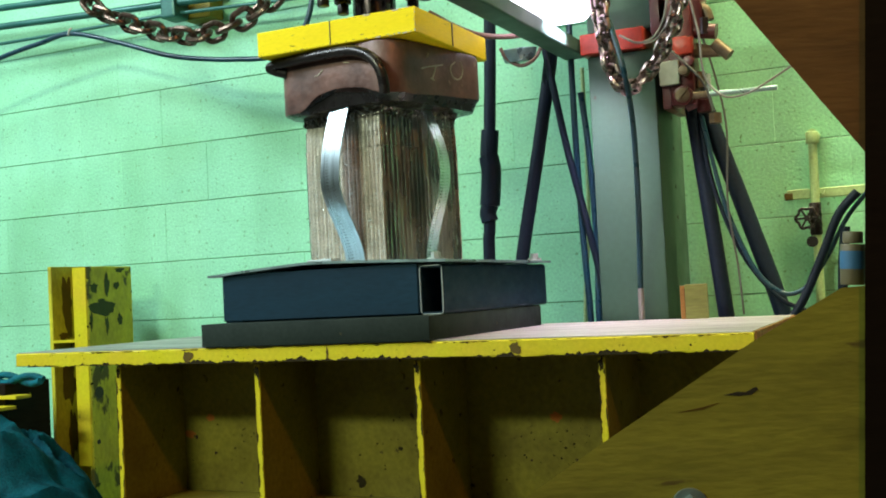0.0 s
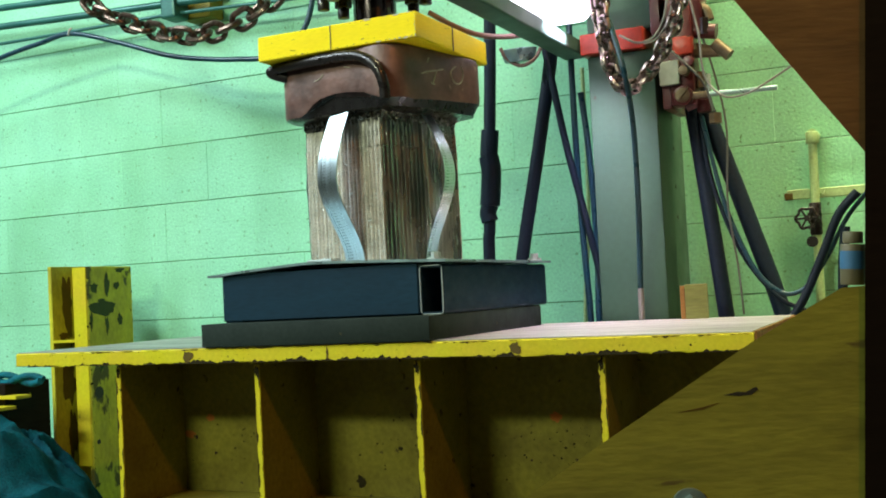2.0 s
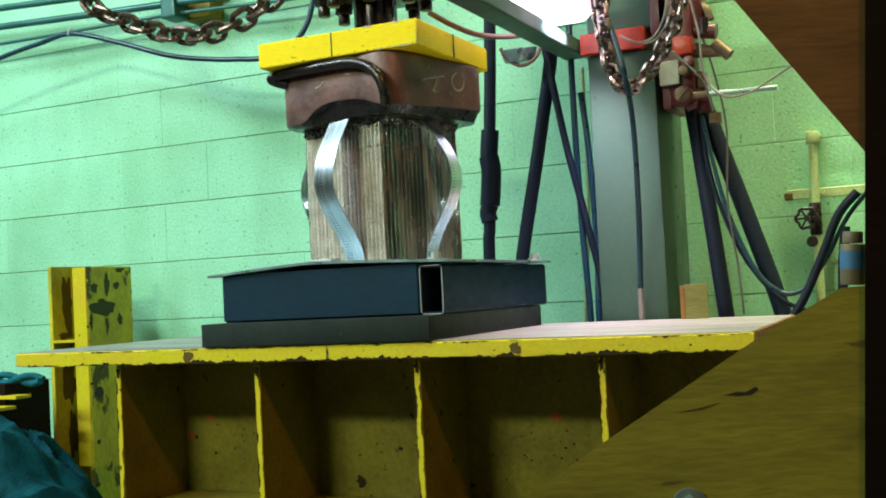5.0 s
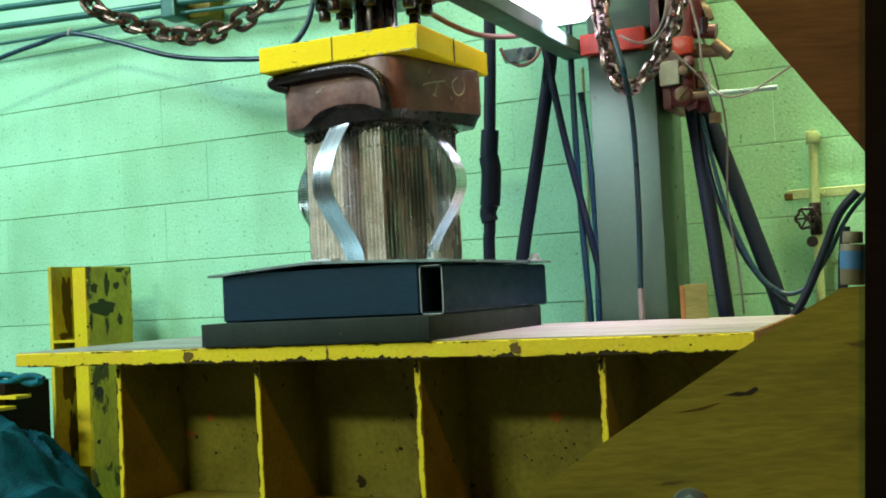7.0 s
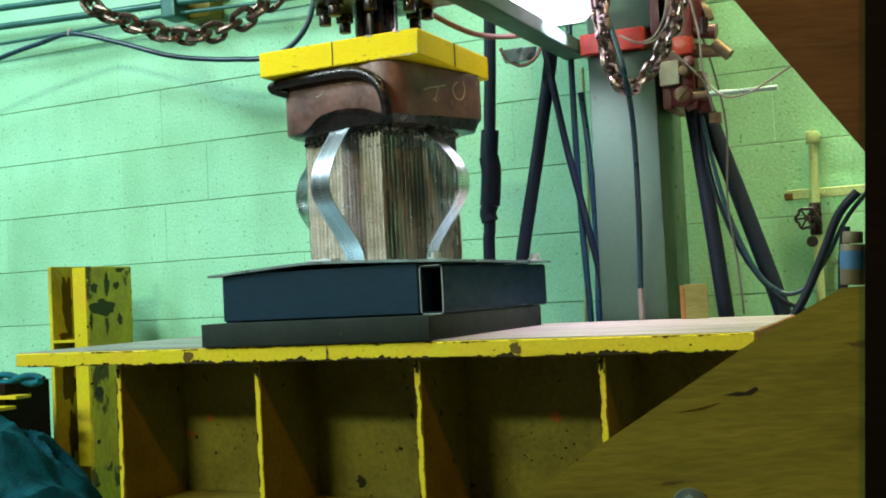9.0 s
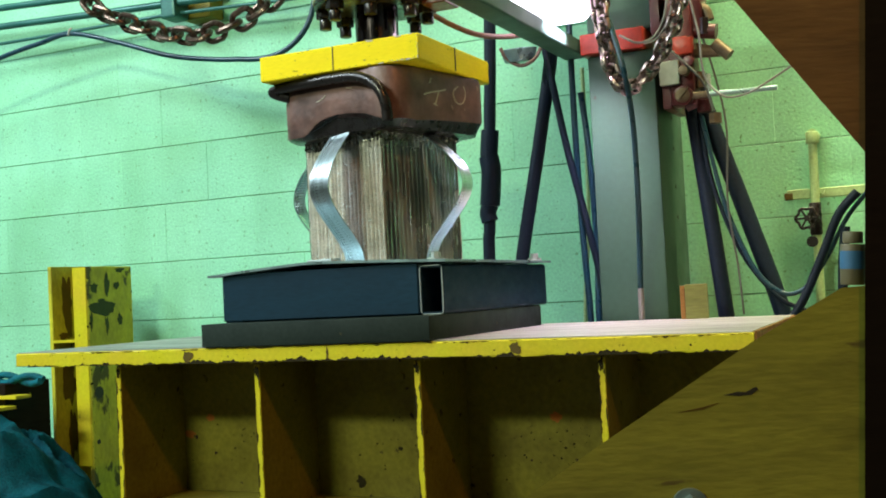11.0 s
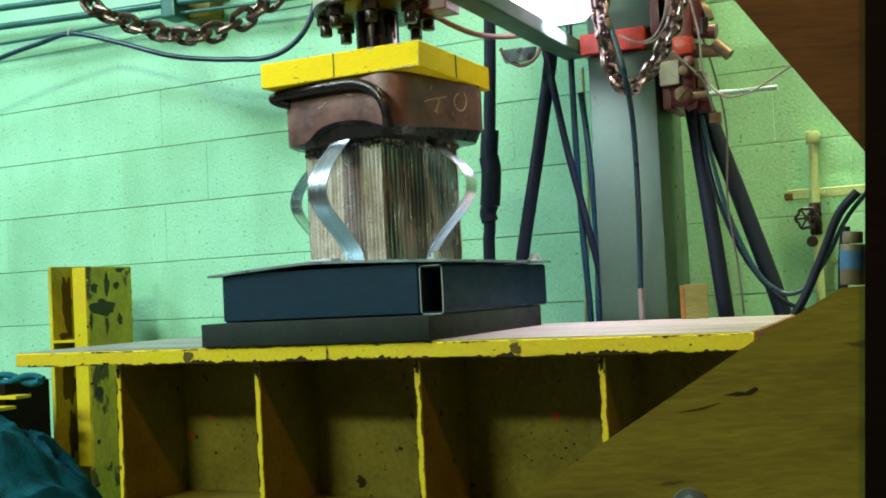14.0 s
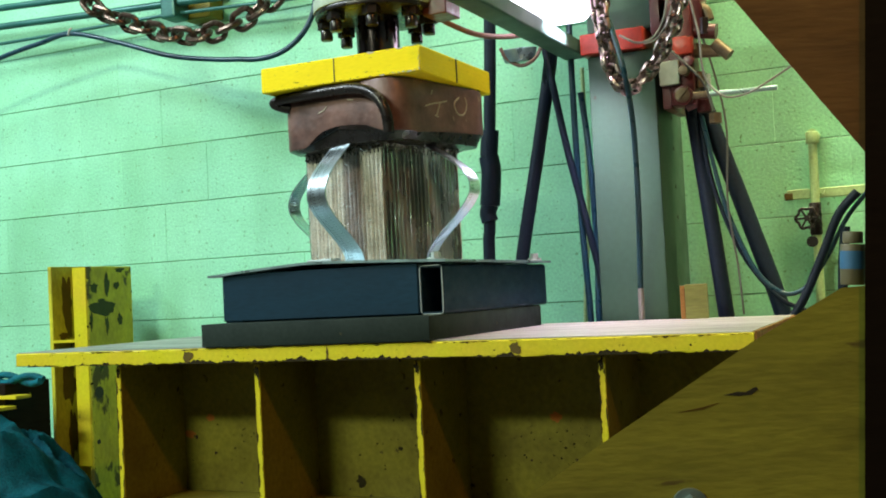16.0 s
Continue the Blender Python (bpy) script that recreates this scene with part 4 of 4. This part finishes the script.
def chain(path, link, r, material, label):
    """Oval links along a path, every other one turned."""
    pts = smooth_path(path, 40)
    th = thing("chain", label, "chain", "hoist chains")
    oval = []
    a, b = link / 2, link * 0.34
    for k in range(24):
        t = 2 * math.pi * k / 24
        oval.append(Vector((b * math.sin(t), 0, (a - b) * (1 if math.cos(t) > 0 else -1) + b * math.cos(t))))
    me = finish(tube(oval, r, 8, closed=True), material, True, "link")
    step, run, want, k = link - 2 * r * 1.15, 0.0, 0.0, 0
    rnd = random.Random(9)
    for p, q in zip(pts, pts[1:]):
        d = (q - p).length
        while run + d >= want:
            pos = p + (q - p) * ((want - run) / d)
            turn = (q - p).to_track_quat("Z", "Y").to_matrix().to_4x4()
            ob = new("link", me)
            ob.parent = th
            ob.matrix_basis = Matrix.Translation(pos) @ turn @ pose(0, 0, 0, 0, rnd.uniform(-6, 6), 35 + 90 * (k % 2) + rnd.uniform(-14, 14))
            want += step
            k += 1
        run += d
    return th


chain([(0.30, -0.5, 3.58), (0.34, -0.5, 2.6), (0.37, -0.5, 1.75), (0.526, -0.5, 1.395), (0.64, -0.5, 1.315), (0.763, -0.5, 1.262), (0.87, -0.5, 1.228), (0.979, -0.5, 1.218), (1.09, -0.5, 1.238), (1.199, -0.5, 1.285), (1.32, -0.5, 1.40), (1.38, -0.5, 1.60), (1.41, -0.5, 2.6), (1.43, -0.5, 3.58)],
      0.074, 0.0088, CHAIN, "heavy rusty steel chain hanging in a slack loop")
chain([(2.166, -0.55, 3.58), (2.167, -0.55, 2.4), (2.168, -0.55, 1.3), (2.171, -0.55, 1.10), (2.176, -0.55, 1.01), (2.186, -0.55, 0.948), (2.203, -0.55, 0.909), (2.227, -0.55, 0.895), (2.262, -0.55, 0.914), (2.292, -0.55, 0.948), (2.315, -0.55, 0.985), (2.337, -0.55, 1.02), (2.36, -0.55, 1.10), (2.39, -0.55, 1.30), (2.40, -0.55, 2.4), (2.40, -0.55, 3.58)],
      0.044, 0.0062, BRIGHTCHAIN, "shiny steel chain looped before the column")
chain([(2.148, -0.52, 3.58), (2.149, -0.52, 2.4), (2.150, -0.52, 1.3), (2.152, -0.52, 1.10), (2.160, -0.52, 1.02), (2.175, -0.52, 0.95), (2.200, -0.53, 0.905)], 0.044, 0.0062, BRIGHTCHAIN, "shiny steel chain hanging straight beside another")

# ---------------------------------------------------------------- hydraulic valves by the column
valves = thing("valve_manifold", "dark red hydraulic valve manifold with brass fittings", "valve block")
VY = -0.36
part("body", box(2.285, 2.345, VY - 0.03, VY + 0.04, 0.865, 1.12, 0.006), MAROON, valves, smooth=True)
part("upper_body", box(2.24, 2.37, VY - 0.02, VY + 0.05, 1.05, 1.17, 0.006), MAROON, valves, smooth=True)
part("name_box", box(2.262, 2.312, VY - 0.045, VY - 0.0305, 0.915, 0.975, 0.003), LABELGREY, valves, "blank pale grey box")
part("gauge", rod((2.319, VY - 0.05, 0.885), (2.319, VY - 0.0305, 0.885), 0.024, seg=24, bev=0.002), MAROON, valves, smooth=True)
part("gauge_face", rod((2.319, VY - 0.052, 0.885), (2.319, VY - 0.0505, 0.885), 0.018, seg=24), BRASS, valves)
part("knob", rod((2.325, VY - 0.06, 0.945), (2.325, VY - 0.0305, 0.945), 0.012, seg=16, bev=0.002), BRASS, valves, smooth=True)
part("solenoid", rod((2.346, VY, 1.00), (2.425, VY, 0.985), 0.019, 0.010, 18), BRASS, valves, smooth=True)
part("solenoid", rod((2.346, VY, 1.05), (2.40, VY, 1.04), 0.019, seg=18), MAROON, valves, smooth=True)
part("fitting", rod((2.352, VY, 0.905), (2.352, VY, 0.945), 0.016, seg=6), BRASS, valves)
part("fitting", rod((2.360, VY, 0.845), (2.360, VY, 0.875), 0.018, seg=16, bev=0.003), MAROON, valves, smooth=True)
part("tee", rod((2.315, VY, 0.865), (2.372, VY, 0.885), 0.015, seg=14), MAROON, valves, smooth=True)
part("lever", rod((2.365, VY - 0.04, 0.882), (2.541, VY - 0.04, 0.878), 0.0062, seg=12), PLATE, valves, "straight bright lever", smooth=True)
part("lever_ferrule", rod((2.335, VY - 0.04, 0.8825), (2.378, VY - 0.04, 0.8825), 0.009, seg=12), BRASS, valves, smooth=True)
part("red_head", box(2.300, 2.350, VY - 0.052, VY - 0.031, 0.985, 1.03, 0.006), RED, valves, "bright red valve head", smooth=True)
part("plug", rod((2.372, VY - 0.01, 1.035), (2.372, VY - 0.01, 1.075), 0.014, seg=6), DARK, valves)
part("plug", rod((2.395, VY - 0.01, 1.01), (2.43, VY - 0.01, 0.975), 0.015, seg=14), BRASS, valves, smooth=True)
part("elbow", tube([(2.345, VY, 1.10), (2.375, VY, 1.10), (2.385, VY, 1.07)], 0.012, 10), BRASS, valves, smooth=True)
part("knob", rod((2.340, VY - 0.062, 0.965), (2.340, VY - 0.031, 0.965), 0.013, seg=16, bev=0.003), MAROON, valves, smooth=True)
part("gauge_needle", rod((2.312, VY - 0.054, 0.876), (2.334, VY - 0.054, 0.902), 0.002, seg=6), BRASS, valves)
part("nipple", rod((2.378, VY - 0.02, 0.895), (2.378, VY - 0.02, 0.935), 0.005, seg=10), CUT, valves, smooth=True)
part("nut", rod((2.385, VY, 0.815), (2.385, VY, 0.84), 0.016, seg=6), BRASS, valves)
part("mount_plate", box(2.262, 2.285, VY - 0.02, VY + 0.14, 0.86, 1.16, 0.003), MAROON, valves)
part("tie_bracket", box(2.21, 2.36, VY + 0.02, VY + 0.08, 1.12, 1.16, 0.003), MAROON, valves)
for pts, r, m in (([(2.345, -0.41, 1.14), (2.366, -0.41, 1.03), (2.370, -0.41, 0.95), (2.384, -0.41, 0.905), (2.42, -0.41, 0.870), (2.47, -0.41, 0.870), (2.52, -0.41, 0.892), (2.60, -0.41, 0.935)], 0.0027, WIRE),
                  ([(2.30, -0.42, 1.16), (2.29, -0.43, 1.08), (2.262, -0.43, 1.035), (2.22, -0.43, 1.025), (2.175, -0.43, 1.05)], 0.0030, WIRE),
                  ([(2.315, -0.42, 1.16), (2.303, -0.43, 1.08), (2.27, -0.43, 1.03), (2.235, -0.43, 1.02)], 0.0026, WIRE),
                  ([(2.275, -0.42, 1.02), (2.31, -0.42, 0.985), (2.35, -0.42, 0.94), (2.375, -0.41, 0.90), (2.39, -0.40, 0.84)], 0.0028, RUBBERGREY)):
    hose(pts, r, m, "slack electrical wire at the valves", "wire", "wire", "valve wires")

# ---------------------------------------------------------------- things at the lower left
sling = thing("lifting_sling", "blue twisted lifting sling on the stacked steel", "sling")
for ph in (0, math.pi):
    part("strand", tube([(0.02 + 0.03 * k, -0.60 + 0.006 * math.sin(ph + 0.9 * k), 0.246 - 0.0012 * k + 0.012 * math.cos(ph + 0.9 * k)) for k in range(13)], 0.0105, 10, 4), TARP, sling, smooth=True)
rack = thing("steel_stack", "stacked yellow steel angle offcuts beside the post", "steel stack")
part("angle", box(-0.10, 0.335, -0.66, -0.60, 0.180, 0.190, 0.001, 1), YELLOW, rack)
part("angle", box(-0.10, 0.315, -0.72, -0.64, 0.150, 0.160, 0.001, 1), YELLOW, rack)
part("dark_block", box(-0.10, 0.27, -0.64, -0.46, FLOOR_Z, 0.225, 0.004), NEARBLACK, rack)
part("dark_block", box(-0.10, 0.29, -0.70, -0.645, FLOOR_Z, 0.149, 0.004), NEARBLACK, rack)


def heap(cx, cy, rx, ry, h, seed, n=46):
    """A crumpled cloth heap that lies on the floor."""
    bm = bmesh.new()
    grid = []
    for i in range(n + 1):
        row = []
        for j in range(n + 1):
            u, v = 2 * i / n - 1, 2 * j / n - 1
            d = math.hypot(u, v)
            z = h * max(0, 1 - max(abs(u), abs(v)) ** 2.2) ** 0.7
            f = noise.noise((u * 2.2 + seed, v * 2.2, 0)) * 0.5 + (0.3 - abs(noise.noise((u * 4 + seed, v * 3, 2)))) * 0.9 + (0.2 - abs(noise.noise((u * 9 + seed, v * 6, 5)))) * 0.14
            z = FLOOR_Z + max(0.004, z * (0.85 + 0.33 * f))
            # square rim drawn in to an uneven round one
            k = max(abs(u), abs(v)) / d if d > 0 else 1.0
            row.append(bm.verts.new((cx + rx * u * k, cy + ry * v * k, z)))
        grid.append(row)
    for i in range(n):
        for j in range(n):
            bm.faces.new((grid[i][j], grid[i + 1][j], grid[i + 1][j + 1], grid[i][j + 1]))
    bmesh.ops.solidify(bm, geom=bm.faces[:], thickness=0.003)
    return bm


tarp = thing("tarpaulin", "crumpled dark blue tarpaulin heaped on the floor", "tarpaulin")
part("cloth", heap(0.525, -0.98, 0.41, 0.31, 0.405, 3, 110), TARP, tarp, smooth=True)
grommet = [Vector((0.69 + 0.013 * math.cos(a), -1.165 - 0.006 * math.sin(a), 0.085 + 0.012 * math.sin(a))) for a in (2 * math.pi * k / 20 for k in range(20))]
part("grommet", tube(grommet, 0.0035, 8, closed=True), DARK, tarp, "dark eyelet", smooth=True)

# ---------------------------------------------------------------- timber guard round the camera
GUARD = pose(2.923, -3.084, 0.438, 92.186, 2.928, 25.554)
GX, GY, GZ = [Vector(GUARD.col[k][:3]) for k in range(3)]
GO, AX, VR, VU = GUARD.translation, -GZ, GX, GY


def guard_board(outline, near, thick):
    """A board of the guard frame, its back at that distance along the frame's axis; the outline in metres right and up of the axis."""
    m = GUARD @ Matrix.Translation((0, 0, -near))
    bm = prism(outline, 0, thick, 0.0)
    # edges planed at a slant
    k = (near - thick) / near * 0.998
    for v in bm.verts:
        if v.co.z > thick / 2:
            v.co.x, v.co.y = v.co.x * k, v.co.y * k
    bmesh.ops.transform(bm, matrix=m, verts=bm.verts)
    return bm


lower = single("lower_guard_board", guard_board([(-0.57, -0.66), (0.0726, -0.2194), (0.1373, -0.1736), (0.2731, -0.0816), (0.3512, -0.0343), (0.376, -0.032), (0.46, -0.032), (0.46, -0.66)], 0.97, 0.012), WOOD, "worn plywood guard board with a sloping top edge", "board")
single("upper_guard_board", guard_board([(0.2567, 0.2194), (0.3686, 0.090), (0.46, -0.02), (0.46, 0.30), (0.187, 0.30)], 0.97, 0.012), WOODDARK, "dark brown timber brace cut at a slant", "board")
# the unlit side of the post is put into its colour
single("guard_post", guard_board([(0.3675, -0.69), (0.3675, 0.60), (0.46, 0.60), (0.46, -0.69)], 0.9579, 0.006), NEARBLACK, "upright post, blackened for shade, that carries the boards", "post")
AT = GO + AX * 0.9579 + VR * 0.2142 - VU * 0.2238
gouge = prism([(0.244, -0.127), (0.256, -0.124), (0.263, -0.1245), (0.272, -0.1195), (0.274, -0.122), (0.268, -0.1265), (0.258, -0.1275)], 0, 0.0004, 0.0, GUARD @ Matrix.Translation((0, 0, -0.958)))
part("gouge", gouge, INK, lower, "black gouge in the board")
gouge = prism([(0.205, -0.142), (0.225, -0.1375), (0.240, -0.1335), (0.226, -0.1395)], 0, 0.0004, 0.0, GUARD @ Matrix.Translation((0, 0, -0.958)))
part("gouge", gouge, SMEAR, lower)
bolt = thing("guard_bolt", "pale galvanised bolt head on the guard board", "bolt")
part("washer", rod(AT + AX * 0.0005, AT - AX * 0.003, 0.0165, seg=28, bev=0.001), PLATE, bolt, smooth=True)
part("bolt_head", rod(AT - AX * 0.003, AT - AX * 0.015, 0.0115, seg=6, bev=0.001), PLATE, bolt)
AT = GO + AX * 0.975 + VR * 0.3625 - VU * 0.0315
tin = thing("small_bottle", "small beige bottle with a blue label on the board", "bottle")
part("body", rod(AT, AT + VU * 0.036, 0.0105, seg=20, bev=0.001), CANPAINT, tin, smooth=True)
part("label", rod(AT + VU * 0.014, AT + VU * 0.030, 0.0108, seg=20), BLUELABEL, tin, smooth=True)
part("cap", rod(AT + VU * 0.0365, AT + VU * 0.047, 0.0085, seg=20, bev=0.001), CANPAINT, tin, smooth=True)

# ---------------------------------------------------------------- block wall pieces
MESHES = {}


def wall_block(x0, x1, row):
    w = round(x1 - x0 - 0.0001, 4)
    if w not in MESHES:
        MESHES[w] = finish(box(-w / 2, w / 2, 0, 0.05, -BH / 2 + 0.0014, BH / 2 - 0.0014, 0.0012, 2), WALL, name="block")
    ob = new("block", MESHES[w])
    ob.parent = wall_north
    ob.location = ((x0 + x1) / 2, random.uniform(-0.0006, 0.0006), ROW0 + (row + 0.5) * BH)


for row in range(-1, 9):
    off = 0.0 if row % 2 else BW / 2
    for k in range(-5, 9):
        wall_block(k * BW + off, (k + 1) * BW + off, row)

# ---------------------------------------------------------------- what moves


def sink(t):
    return -DROP * t / 16.0


def motions():
    times = [0.5 * k for k in range(33)]
    for th in (head, block):
        walk(th, [(t, pose(PX + 0.0046 * t / 16, PY + 0.002 * t / 16, sink(t))) for t in times])
    walk(fray, [(t, pose(0, 0, sink(t))) for t in times])
    for ob, z in slices:
        walk(ob, [(t, pose(0, 0, min(z, CORE_Z1 + sink(t) - SL))) for t in times])
    for strips, shift, length, reach, crest, clamp in STRAPS:
        rows = [[] for _ in strips]
        for t in times:
            # what is left over slides up into the block
            gap = BLOCK_Z0 + sink(t) - CORE_Z0 + 0.004
            pts = strip_points(bow(gap, level(crest, t) - CORE_Z0, level(reach, t), clamp), length)
            for i, (a, b) in enumerate(zip(pts, pts[1:])):
                lean = math.degrees(math.atan2(b[0] - a[0], b[1] - a[1]))
                rows[i].append((t, pose(shift, -SIDE / 2 - 0.002 - (a[0] + b[0]) / 2, CORE_Z0 - 0.002 + (a[1] + b[1]) / 2, lean, 0, 0)))
        for ob, r in zip(strips, rows):
            walk(ob, r)
    walk(riser, [(t, pose(1.186 + 0.012 * t / 16, -0.25, 2.49 + 0.015 * t / 16)) for t in times])
    for i, ob in enumerate(LOOP):
        rows = []
        for t in times:
            f = t / 16.0
            a, b = [Vector((LOOP_A[k][0] * (1 - f) + LOOP_B[k][0] * f, -0.25, LOOP_A[k][1] * (1 - f) + LOOP_B[k][1] * f)) for k in (i, i + 1)]
            tilt = math.degrees(math.atan2(b.x - a.x, b.z - a.z))
            rows.append((t, pose(*((a + b) / 2), 0, tilt, 0)))
        walk(ob, rows)


motions()
